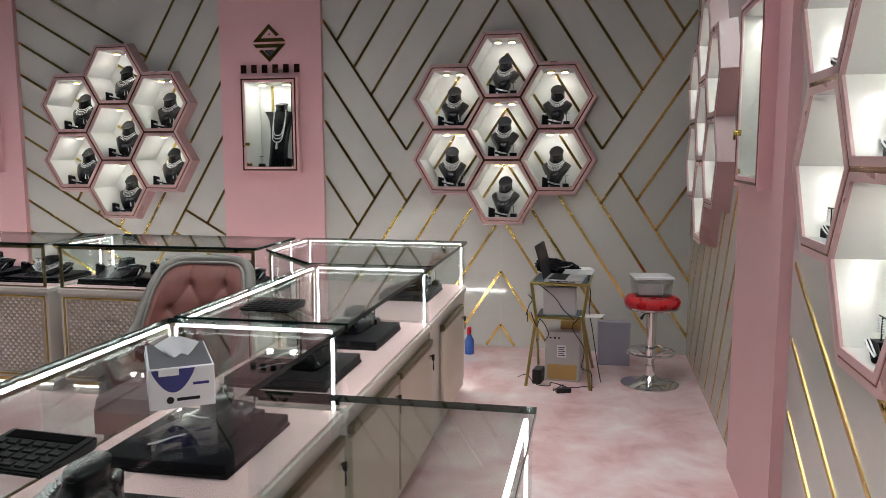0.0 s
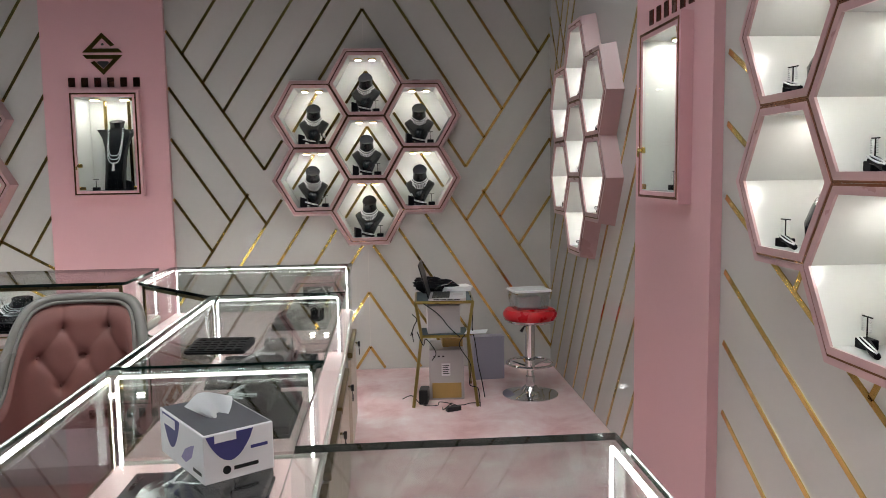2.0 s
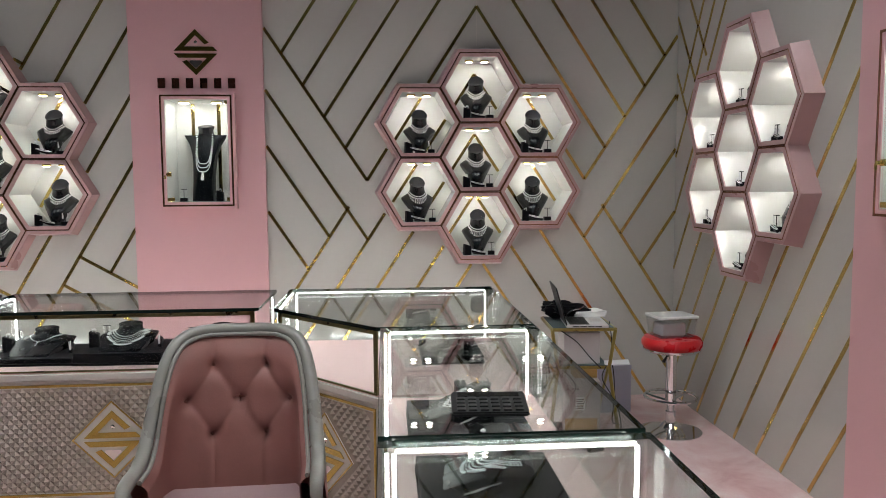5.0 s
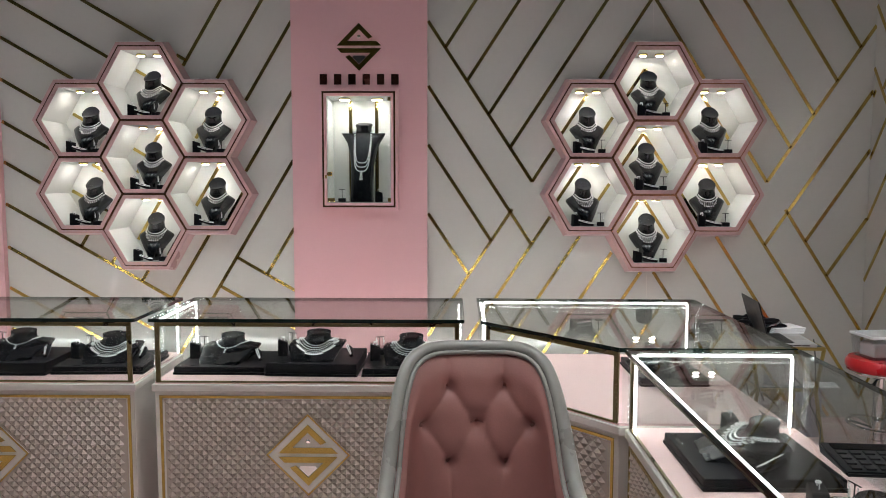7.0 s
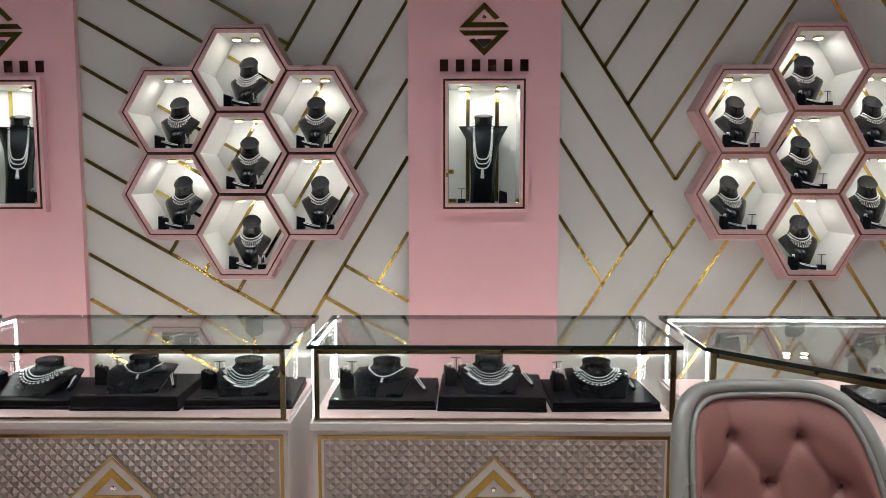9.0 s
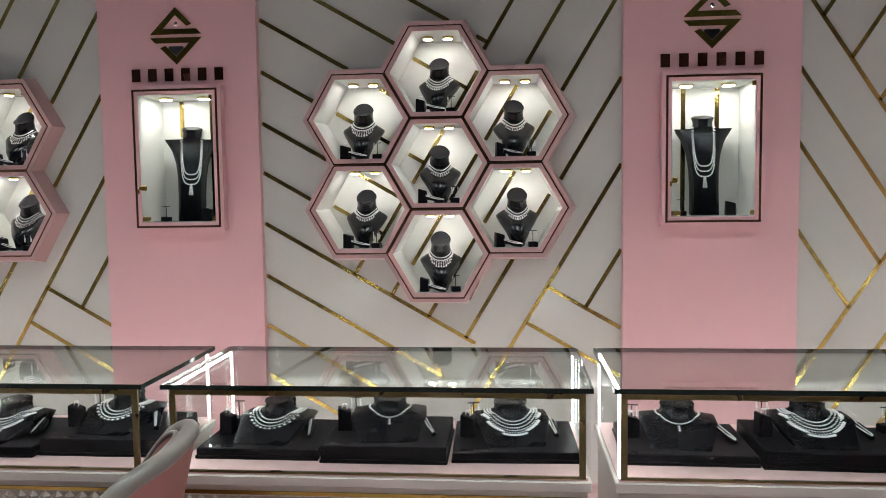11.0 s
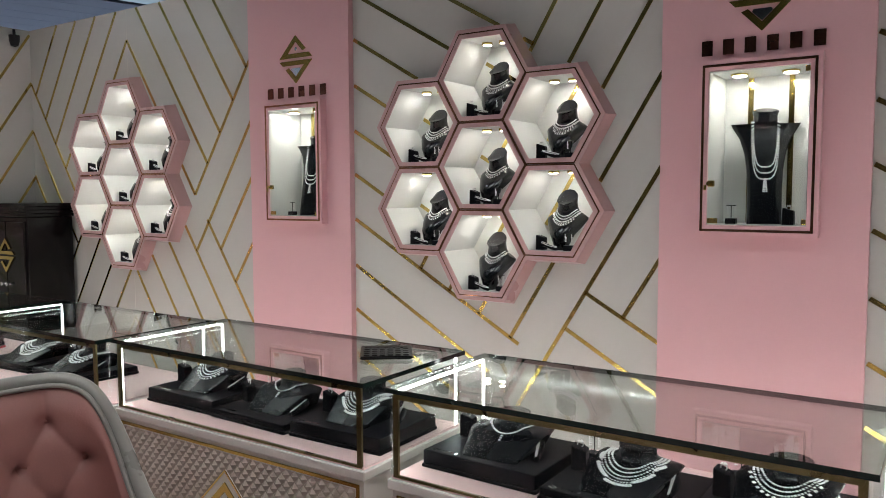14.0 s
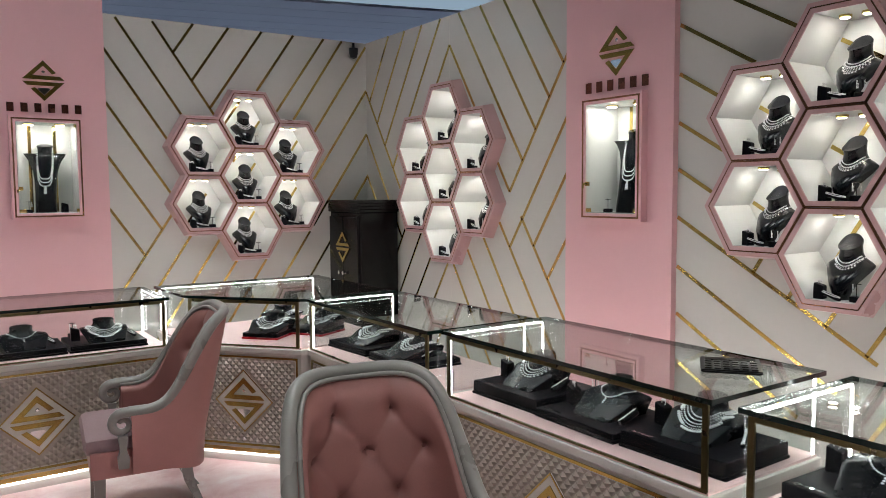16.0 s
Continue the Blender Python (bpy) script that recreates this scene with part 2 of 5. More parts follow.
def ring_prism(bm, outer, inner, a0, a1, mi=0):
    """A frame between two outlines of equal count in the x, z plane, from y = a0 to a1."""
    n = len(outer)
    V = [[bm.verts.new((p[0], a, p[1])) for p in loop] for a in (a0, a1) for loop in (outer, inner)]
    for i in range(n):
        j = (i + 1) % n
        for A, B in ((V[0], V[1]), (V[2], V[3]), (V[0], V[2]), (V[1], V[3])):
            bm.faces.new((A[i], A[j], B[j], B[i])).material_index = mi
    return bm


def lathe(bm, prof, seg=24, mi=0, sx=1.0, sy=1.0):
    rings = [[bm.verts.new((sx * r * math.cos(2 * math.pi * k / seg), sy * r * math.sin(2 * math.pi * k / seg), z)) for k in range(seg)] for r, z in prof]
    for A, B in zip(rings, rings[1:]):
        for k in range(seg):
            bm.faces.new((A[k], A[(k + 1) % seg], B[(k + 1) % seg], B[k])).material_index = mi
    for R in (rings[0], rings[-1]):
        if prof[rings.index(R)][0] > 1e-4:
            bm.faces.new(R).material_index = mi
    return bm


def bead(bm, p, r, mi=0):
    """An eight-sided stone."""
    p = Vector(p)
    v = [bm.verts.new(p + Vector(d) * r) for d in ((1, 0, 0), (0, 1, 0), (-1, 0, 0), (0, -1, 0), (0, 0, 1), (0, 0, -1))]
    for i in range(4):
        bm.faces.new((v[i], v[(i + 1) % 4], v[4])).material_index = mi
        bm.faces.new((v[(i + 1) % 4], v[i], v[5])).material_index = mi


def smooth(a, b, x):
    t = min(1, max(0, (x - a) / (b - a)))
    return t * t * (3 - 2 * t)


# ---------------------------------------------------------------- plan
NY, EX, WX, TOP = 6.335, 1.337, -11.05, 3.05      # wall faces and their height
A = 0.278                                        # side of a wall case's cell
CH = A * math.sqrt(3)
CZ = 1.757                                       # middle of the clusters
CELLS = [(0, 0), (0, CH), (0, -CH), (1.5 * A, CH / 2), (1.5 * A, -CH / 2), (-1.5 * A, CH / 2), (-1.5 * A, -CH / 2)]
PROUD, DEEP, LIP, FOOT = 0.098, 0.235, 0.020, 0.038                        # in front of and behind the wall's face


def hexagon(cx, cz, a):
    return [(cx + a * math.cos(radians(60 * k)), cz + a * math.sin(radians(60 * k))) for k in range(6)]


def in_hex(x, z, a):
    x, z = abs(x), abs(z)
    return z < a * math.sqrt(3) / 2 and math.sqrt(3) * x + z < math.sqrt(3) * a


def outline(off):
    """The outer edge of the seven cells, moved out by off."""
    edges = {}
    key = lambda p: (round(p[0], 3), round(p[1], 3))
    for c in CELLS:
        h = hexagon(c[0], c[1], A)
        for i in range(6):
            a, b = key(h[i]), key(h[(i + 1) % 6])
            if (b, a) in edges:
                del edges[(b, a)]
            else:
                edges[(a, b)] = 1
    nxt = dict(edges.keys())
    p = min(nxt)
    loop = []
    while len(loop) < len(nxt):
        loop.append(p)
        near = [q for q in nxt if abs(q[0] - nxt[p][0]) < 0.003 and abs(q[1] - nxt[p][1]) < 0.003]
        p = near[0]
    out = []
    n = len(loop)
    for i in range(n):
        a, b, c = (Vector(loop[(i + k) % n]) for k in (-1, 0, 1))
        n1, n2 = ((b - a).normalized(), (c - b).normalized())
        n1, n2 = Vector((n1.y, -n1.x)), Vector((n2.y, -n2.x))
        m = (n1 + n2).normalized()
        out.append(tuple(b + m * off / max(0.3, m.dot(n1))))
    return out


def sheet(bm, outer, holes, y0, y1):
    """A wall sheet in the x, z plane with holes through it."""
    from mathutils.geometry import tessellate_polygon
    loops = [outer] + holes
    flat = [p for l in loops for p in l]
    tris = tessellate_polygon([[Vector((p[0], p[1], 0)) for p in l] for l in loops])
    F = [bm.verts.new((p[0], y0, p[1])) for p in flat]
    B = [bm.verts.new((p[0], y1, p[1])) for p in flat]
    for t in tris:
        bm.faces.new([F[i] for i in t])
        bm.faces.new([B[i] for i in t][::-1])
    k = 0
    for l in loops:
        n = len(l)
        for i in range(n):
            j = (i + 1) % n
            bm.faces.new((F[k + i], F[k + j], B[k + j], B[k + i]))
        k += n
    return bm


def pieces(p, q, inside, step=0.004):
    """The stretches of the line p, q on which inside(x, z) holds."""
    p, q = Vector(p), Vector(q)
    n = max(2, int((q - p).length / step))
    out, start = [], None
    for i in range(n + 1):
        x = p + (q - p) * i / n
        ok = inside(x.x, x.y)
        if ok and start is None:
            start = x
        if (not ok or i == n) and start is not None:
            if (x - start).length > 0.025:
                out.append((start, x))
            start = None
    return out


def strip_bm(p, q, y, w=0.0105, t=0.004):
    d = (q - p).normalized()
    n = Vector((-d.y, d.x)) * w
    return prism(bmesh.new(), [tuple(p + n), tuple(p - n), tuple(q - n), tuple(q + n)], y - t, y + 0.001, "y")


# gold strip patterns, as lines in (u from the bay's middle, height)
def chevron_lines(half):
    L = []
    for s in (1, -1):
        S = lambda d0, z0, d1, z1: L.append(((s * d0, z0), (s * d1, z1)))
        k = 1.514
        S(half, 1.60 + (half - 0.78) * k, 0.78, 1.60)
        S(half, 1.18 + (half - 0.78) * k, 0.78, 1.18)
        lam = lambda d, j: 2.81 - 0.4375 * j - 1.53 * d
        for d0 in (1.05, 1.20):
            S(half, lam(d0, 0) + (half - d0) * k, d0, lam(d0, 0))
        for j in range(-4, 0):
            d = (2.81 - 0.4375 * j - 1.60 + 0.78 * k) / (k + 1.53)
            S(d, lam(d, j), max(0.0, (lam(0, j) - TOP) / 1.53), min(TOP, lam(0, j)))
        S(0.78, 1.60, 0, 2.81)
        S(0.91, lam(0.91, 0), half, lam(half, 0))
        for j in range(1, 7):
            d1 = min(half, (lam(0, j) - 0.01) / 1.53)
            S(0, lam(0, j), d1, lam(d1, j))
    return L


def weave_lines(half):
    L = []
    for z in (3.12, 2.84, 2.56, 2.28, 2.0, 1.73):
        # from the left edge down to the first rising line
        u = (z - 0.578 * half - 1.17 - 1.66 * 0.465) / (1.66 + 0.578)
        L.append(((-half, z), (u, z - 0.578 * (u + half))))
    L.append(((-half, 1.45), (0.19, 1.45 - 0.578 * (half + 0.19))))
    L.append(((-half, 1.16), (0.0, 1.16 - 0.578 * half)))
    L.append(((-half, 0.88), (-0.2, 0.88 - 0.578 * (half - 0.2))))
    L.append(((-half, 0.60), (-0.4, 0.60 - 0.578 * (half - 0.4))))
    five = lambda u: 1.45 - 0.578 * (u + half)
    for k in range(7):
        u0 = -0.465 + 0.274 * k                      # at height 1.17
        line = lambda u: 1.17 + 1.66 * (u - u0)
        us = (five(0) - 1.17 + 1.66 * u0) / (1.66 + 0.578)
        if k == 4:
            us = u0 - 0.55
        if k == 5:
            us = (1.09 - 0.578 * (0 - 0.58) - 1.17 + 1.66 * u0) / (1.66 + 0.578)
        if k == 6:
            us = (1.09 - 0.578 * (0 - 0.58) - 1.17 + 1.66 * u0) / (1.66 + 0.578)
        ue = u0 + (TOP - 1.17) / 1.66
        L.append(((us, line(us)), (ue, line(ue))))
    L.append(((0.58, 1.09), (half, 1.09 - 0.578 * (half - 0.58))))
    L.append(((0.47, 0.89), (half, 0.89 - 0.578 * (half - 0.47))))
    return L


def rising_lines(half):
    L = []
    for k in range(-5, 9):
        u0 = -half - 0.087 + 0.276 * k
        L.append(((u0, 0.0), (u0 + 2.2 / 1.47, 2.2)) if k < 2 else ((u0, 0.0), (u0 + TOP / 1.47, TOP)))
    for z in (2.35, 2.75, 3.15):
        L.append(((-half, z), (-half + 0.5, z - 0.75)))
    for k in range(3):
        L.append(((-half + 0.12 + 0.2 * k, 2.2 + 0.05 * k), (-half + 0.6 + 0.2 * k, TOP)))
    return L


def side_lines(half):
    L = []
    for z in (2.78, 2.35, 1.92, 1.49):
        u = (z - 0.85 - 1.5 * half - 1.5 * (half - 0.115)) / 3.0
        L.append(((-half, z), (u, z - 1.5 * (u + half))))
    L.append(((-half + 0.10, 3.03), (-half + 0.62, 2.25)))
    L.append(((-half + 0.39, 3.03), (-half + 0.95, 2.19)))
    for k in range(9):
        u0 = -half + 0.115 + 0.28 * k
        zt = 1.6 if k < 2 else TOP
        L.append(((u0 - 0.56, 0.01), (u0 + (zt - 0.85) / 1.5, zt)) if k > 1 else ((u0 - 0.1, 0.7), (u0 + (zt - 0.85) / 1.5, zt)))
    for k in range(5):
        d = 0.55 + 0.15 * k
        z = 3.03 - 1.5 * (d - 0.39)
        L.append(((-half + d, z), (-half + d + (TOP - z) / 1.45, TOP)))
    return L


NORTH = lambda u: pose(u, NY, 0)
EAST = lambda y: pose(EX, y, 0, 0, 0, -90)
WEST = lambda y: pose(WX, y, 0, 0, 0, 90)
UNION0, UNION1, UNION2 = outline(0.0), outline(LIP), outline(FOOT)


def bay(name, m, half_l, half_r, lines, cluster=True):
    """One wall panel, its middle at m, with its gold strips and the hole for the wall case."""
    bm = bmesh.new()
    rect = [(-half_l, 0), (half_r, 0), (half_r, TOP), (-half_l, TOP)]
    hole = [(x, z + CZ) for x, z in UNION0]
    sheet(bm, rect, [hole] if cluster else [], 0.0, 0.05)
    w = mesh_ob(name, bm, CREAM)
    w.matrix_basis = m
    tagged(w, "glossy cream laminate wall with inlaid gold strips", "wall", kind="structure")
    def outside(x, z):
        if not (-half_l + 0.004 < x < half_r - 0.004 and 0.01 < z < TOP - 0.004):
            return False
        return not cluster or not any(in_hex(x - c[0], z - CZ - c[1], A + FOOT * 1.155) for c in CELLS)
    if half_l > 1.4 and cluster:
        for z0, z1 in ((0.01, CZ - 0.78), (CZ + 0.78, TOP - 0.01)):
            part("panel_seam", one_box(-0.0015, -0.0006, z0, 0.0015, 0.001, z1), BASEC, w)
    for p, q in lines:
        for a, b in pieces(p, q, outside):
            part("gold_strip", strip_bm(a, b, 0.0), GOLD, w)
    return w


# ---------------------------------------------------------------- jewellery display pieces
BUST = [(0.30, 0.0, 0.30), (0.37, 0.10, 0.34), (0.58, 0.28, 0.40), (0.85, 0.45, 0.45), (0.99, 0.555, 0.44), (0.97, 0.60, 0.42), (0.79, 0.652, 0.40), (0.59, 0.70, 0.385), (0.50, 0.748, 0.40), (0.455, 0.80, 0.40), (0.445, 0.88, 0.40), (0.475, 0.955, 0.43), (0.48, 0.975, 0.435), (0.44, 0.985, 0.40)]
BUST_H, BUST_W = 0.285, 0.118


def bust_back(z):
    """How far a bust's chest leans back at a height (0 to 1)."""
    return -0.040 + 0.092 * smooth(0.18, 0.66, z) - 0.016 * max(0.0, z - 0.70) / 0.3


def bust_front(x, z):
    """The face of a bust at a place, for what lies on it."""
    k = min(1.0, max(0.0, z / BUST_H))
    for (r0, z0, d0), (r1, z1, d1) in zip(BUST, BUST[1:]):
        if z0 <= k <= z1:
            t = (k - z0) / (z1 - z0)
            r, d = r0 + (r1 - r0) * t, d0 + (d1 - d0) * t
            break
    return -BUST_W * d * 1.35 * math.sqrt(max(0.0, 1 - (x / (BUST_W * r)) ** 2)) + bust_back(k)


def bust_bm():
    """A neck and shoulders form that leans back, face to -y, its neck cut off at a slant."""
    bm = bmesh.new()
    seg = 24
    rings = []
    for r, z, d in BUST:
        R = []
        for k in range(seg):
            c, s = math.cos(2 * math.pi * k / seg), math.sin(2 * math.pi * k / seg)
            R.append(bm.verts.new((BUST_W * r * c, BUST_W * d * s * (1.35 if s < 0 else 0.6) + bust_back(z), BUST_H * z + 0.040 * max(0.0, (z - 0.84) / 0.145) * s)))
        rings.append(R)
    for R, S in zip(rings, rings[1:]):
        for k in range(seg):
            bm.faces.new((R[k], R[(k + 1) % seg], S[(k + 1) % seg], S[k]))
    bm.faces.new(rings[0])
    bm.faces.new(rings[-1])
    return bm


def collar_bm(style):
    """A necklace of small stones lying on the bust."""
    bm = bmesh.new()
    rows = {0: 2, 1: 2, 2: 3, 3: 1}[style]
    for r in range(rows):
        n = 29 + 4 * r
        for i in range(n):
            a = (-1 + 2 * i / (n - 1)) * 1.5
            x = BUST_W * (0.485 + 0.075 * r) * math.sin(a)
            z = BUST_H * (0.745 - 0.022 * r - (0.125 + 0.03 * r) * math.cos(a) ** (1.2 if style == 1 else 2))
            bead(bm, (x, bust_front(x, z) - 0.003, z), 0.0037 + 0.0008 * (i % 2))
            mid = math.cos(a)
            if r == rows - 1 and i % 2 == 0 and style != 3:
                k = 1 + int(max(0, mid - 0.25) * (4.5 if style == 1 else 2.6))
                for j in range(k):
                    zz = z - 0.0078 * (j + 1)
                    xx = x * (1 + 0.05 * j)
                    bead(bm, (xx, bust_front(xx, zz) - 0.003, zz), 0.0036 if j < k - 1 else 0.0054)
    return bm


def earring_stand(m, group):
    e = thing("earring_stand", "black earring stand with hanging silver earrings", "earring stand", m, group)
    part("base", one_box(-0.024, -0.02, 0, 0.024, 0.02, 0.028, bevel=0.003), BLACK, e)
    bm = bmesh.new()
    cyl(bm, (0, 0, 0.028), (0, 0, 0.088), 0.0022, seg=6)
    cyl(bm, (-0.022, 0, 0.088), (0.022, 0, 0.088), 0.0022, seg=6)
    part("stem", bm, PLASTIC, e)
    for s in (-1, 1):
        bm = bmesh.new()
        for k in range(6):
            bead(bm, (s * 0.017, -0.003, 0.083 - 0.0065 * k), 0.0038)
            if k > 1:
                bead(bm, (s * 0.017 + 0.005, -0.003, 0.083 - 0.0065 * k), 0.003)
        part("earring", bm, GEM, e, "silver earring with clear stones")
    return e


def ring_block(m, group):
    e = thing("ring_holder", "black leatherette ring block with a silver ring", "ring holder", m, group)
    bm = bmesh.new()
    prism(bm, [(-0.025, 0), (0.025, 0), (0.023, 0.066), (-0.023, 0.080)], -0.022, 0.022, "y")
    bmesh.ops.bevel(bm, geom=bm.edges[:], offset=0.003, segments=1, affect="EDGES")
    part("block", bm, BLACK, e)
    bm = bmesh.new()
    tube(bm, [(0.009 * math.cos(k * 0.63), 0.0, 0.078 + 0.009 * math.sin(k * 0.63)) for k in range(10)], 0.0018, 5, True)
    for k in range(5):
        bead(bm, (0.006 * math.cos(k * 1.26), 0.004 * math.sin(k * 1.26), 0.088), 0.0055)
    part("ring", bm, GEM, e, "silver ring with clear stones")
    return e


def bracelet(m, group):
    e = thing("bracelet_roll", "silver stone bracelet on a low black roll", "bracelet", m, group)
    bm = bmesh.new()
    tube(bm, [(-0.045, 0.0, 0.03), (-0.02, 0, 0.028), (0.02, -0.01, 0.014), (0.05, -0.02, 0.01)], [0.011, 0.012, 0.011, 0.009], 8)
    part("roll", bm, BLACK, e, smooth=True)
    bm = bmesh.new()
    for k in range(22):
        t = k / 21
        bead(bm, (-0.045 + 0.095 * t, -0.011 - 0.012 * t, 0.04 - 0.021 * t - 0.012 * math.sin(t * 3.1) * 0.3), 0.0034)
        bead(bm, (-0.045 + 0.095 * t, -0.004 - 0.016 * t, 0.044 - 0.022 * t), 0.0030)
    part("chain", bm, GEM, e, "silver chain of clear stones")
    return e


def bust(m, style, group, label="black leather necklace bust with a silver stone necklace"):
    e = thing("necklace_bust", label, "necklace bust", m, group)
    part("form", bust_bm(), SATIN, e, smooth=True)
    part("necklace", collar_bm(style), GEM, e, "silver necklace of clear stones")
    return e


PROTO = {}


def put(kind, m, group, style=0):
    """Places one display piece; the first of its kind is built, later ones copied."""
    key = (kind, style)
    if key not in PROTO:
        f = {"bust": lambda: bust(m, style, group), "ear": lambda: earring_stand(m, group), "ring": lambda: ring_block(m, group),
             "bracelet": lambda: bracelet(m, group), "flat": lambda: flat_bust(m, style, group), "tall": lambda: tall_bust(m, group)}[kind]
        PROTO[key] = f()
        return PROTO[key]
    e = copy_thing(PROTO[key], m)
    e["group"] = group
    return e


def flat_bust(m, style, group):
    """A low, wide, sloping neck form as used on the trays."""
    e = thing("necklace_form", "low black leather neck form with a silver necklace", "necklace form", m, group)
    bm = bmesh.new()
    seg = 28
    rows = []
    for z, hw, y0, y1, ex in ((0.0, 0.088, -0.118, 0.080, 0.10), (0.005, 0.089, -0.117, 0.080, 0.10), (0.045, 0.104, -0.066, 0.080, 0.12), (0.080, 0.118, -0.024, 0.080, 0.16), (0.088, 0.116, -0.014, 0.078, 0.30),
                              (0.098, 0.092, -0.006, 0.076, 0.8), (0.106, 0.068, -0.003, 0.074, 0.95), (0.114, 0.056, 0.0, 0.072, 1.0), (0.130, 0.052, 0.003, 0.072, 1.0), (0.146, 0.051, 0.005, 0.072, 1.0), (0.149, 0.054, 0.003, 0.074, 1.0), (0.158, 0.053, 0.004, 0.074, 1.0), (0.161, 0.046, 0.010, 0.068, 1.0)):
        R = []
        for k in range(seg):
            c, s = math.cos(2 * math.pi * k / seg), math.sin(2 * math.pi * k / seg)
            R.append(bm.verts.new((hw * math.copysign(abs(c) ** ex, c), (y0 + y1) / 2 + (y1 - y0) / 2 * math.copysign(abs(s) ** ex, s), z + (0.008 * s if z > 0.145 else 0))))
        rows.append(R)
    for R, S in zip(rows, rows[1:]):
        for k in range(seg):
            bm.faces.new((R[k], R[(k + 1) % seg], S[(k + 1) % seg], S[k]))
    bm.faces.new(rows[0])
    bm.faces.new(rows[-1])
    part("form", bm, LEATHER, e, smooth=True)
    bm = bmesh.new()
    nrow = (3, 3, 1)[style % 3]
    for r in range(nrow):
        n = 33 + 4 * r
        for i in range(n):
            a = (-1 + 2 * i / (n - 1)) * 1.75
            c, s = math.cos(a), math.sin(a)
            q = 0.010 * r
            x = (0.066 + q * 0.9) * s
            y = 0.036 - (0.066 + q * 1.1) * c
            z = min(0.103, 0.108 + 1.0 * min(0.0, y - 0.002)) + 0.004
            if abs(x) > 0.072:
                z -= 0.25 * (abs(x) - 0.072)
            bead(bm, (x, y, z + 0.001), 0.0040 + 0.0009 * (i % 2))
            if r == nrow - 1 and c > -0.1 and (i % 2 or style == 0):
                m2 = (2.6, 1.4, 0.0)[style % 3]
                for j in range(int(0.6 + max(0, c) * m2)):
                    last = j == int(0.6 + max(0, c) * m2) - 1
                    bead(bm, (x * (1 + 0.07 * (j + 1)), y - 0.0075 * (j + 1), z - 0.0075 * (j + 1)), 0.0038 + (0.0046 if style == 0 else 0.0030) * last)
            if style % 3 == 2 and abs(a) < 0.05:
                for j in range(3):
                    bead(bm, (x, y - 0.007 * (j + 1), z - 0.007 * (j + 1)), 0.0058)
    part("necklace", bm, GEM, e, "silver necklace of clear stones")
    return e


def tall_bust(m, group):
    """The long stand in the pillar cases, leaning back towards the shoulders."""
    e = thing("tall_necklace_bust", "tall black leather necklace bust with a long silver chain", "necklace bust", m, group)
    bm = bmesh.new()
    seg = 28
    face = lambda z: -0.070 + 0.115 * (min(z, 0.50) / 0.46) ** 1.35
    rows = []
    for z, hw, dp, ex in ((0.0, 0.076, 0.10, 0.45), (0.05, 0.075, 0.095, 0.5), (0.15, 0.075, 0.085, 0.6), (0.25, 0.079, 0.075, 0.62), (0.33, 0.090, 0.066, 0.62), (0.40, 0.112, 0.058, 0.6), (0.445, 0.140, 0.046, 0.58), (0.468, 0.152, 0.036, 0.58),
                          (0.466, 0.138, 0.034, 0.7), (0.456, 0.096, 0.048, 0.9), (0.464, 0.062, 0.066, 1.0), (0.485, 0.053, 0.072, 1.0), (0.505, 0.052, 0.074, 1.0), (0.527, 0.060, 0.080, 1.0), (0.531, 0.058, 0.078, 1.0), (0.533, 0.050, 0.066, 1.0)):
        y0 = face(min(z, 0.47)) - (0.018 if z > 0.464 else 0)
        R = []
        for k in range(seg):
            c, s = math.cos(2 * math.pi * k / seg), math.sin(2 * math.pi * k / seg)
            R.append(bm.verts.new((hw * math.copysign(abs(c) ** ex, c), y0 + dp / 2 + dp / 2 * math.copysign(abs(s) ** ex, s), z + (0.012 * s if z > 0.52 else 0))))
        rows.append(R)
    for R, S in zip(rows, rows[1:]):
        for k in range(seg):
            bm.faces.new((R[k], R[(k + 1) % seg], S[(k + 1) % seg], S[k]))
    bm.faces.new(rows[0])
    bm.faces.new(rows[-1])
    part("form", bm, SATIN, e, smooth=True)
    bm = bmesh.new()
    for strand in range(3):
        for i in range(90):
            k = -1 + 2 * i / 89
            z = 0.475 - (0.265 - 0.028 * strand) * (1 - abs(k) ** 3.2)
            bead(bm, ((0.060 - 0.004 * strand) * math.sin(k * 1.57), face(z) - 0.005 - (0.012 if z > 0.455 else 0), z), 0.0037 + 0.0014 * (i % 9 == 0))
    for k in range(8):
        for a in (-1, 0, 1):
            bead(bm, (0.0055 * a * (0.5 + k / 8), face(0.20 - 0.007 * k) - 0.006, 0.207 - 0.0075 * k), 0.0052)
    part("chain", bm, GEM, e, "long silver chain with a stone tassel")
    return e


# ---------------------------------------------------------------- wall cases
CASE = {}


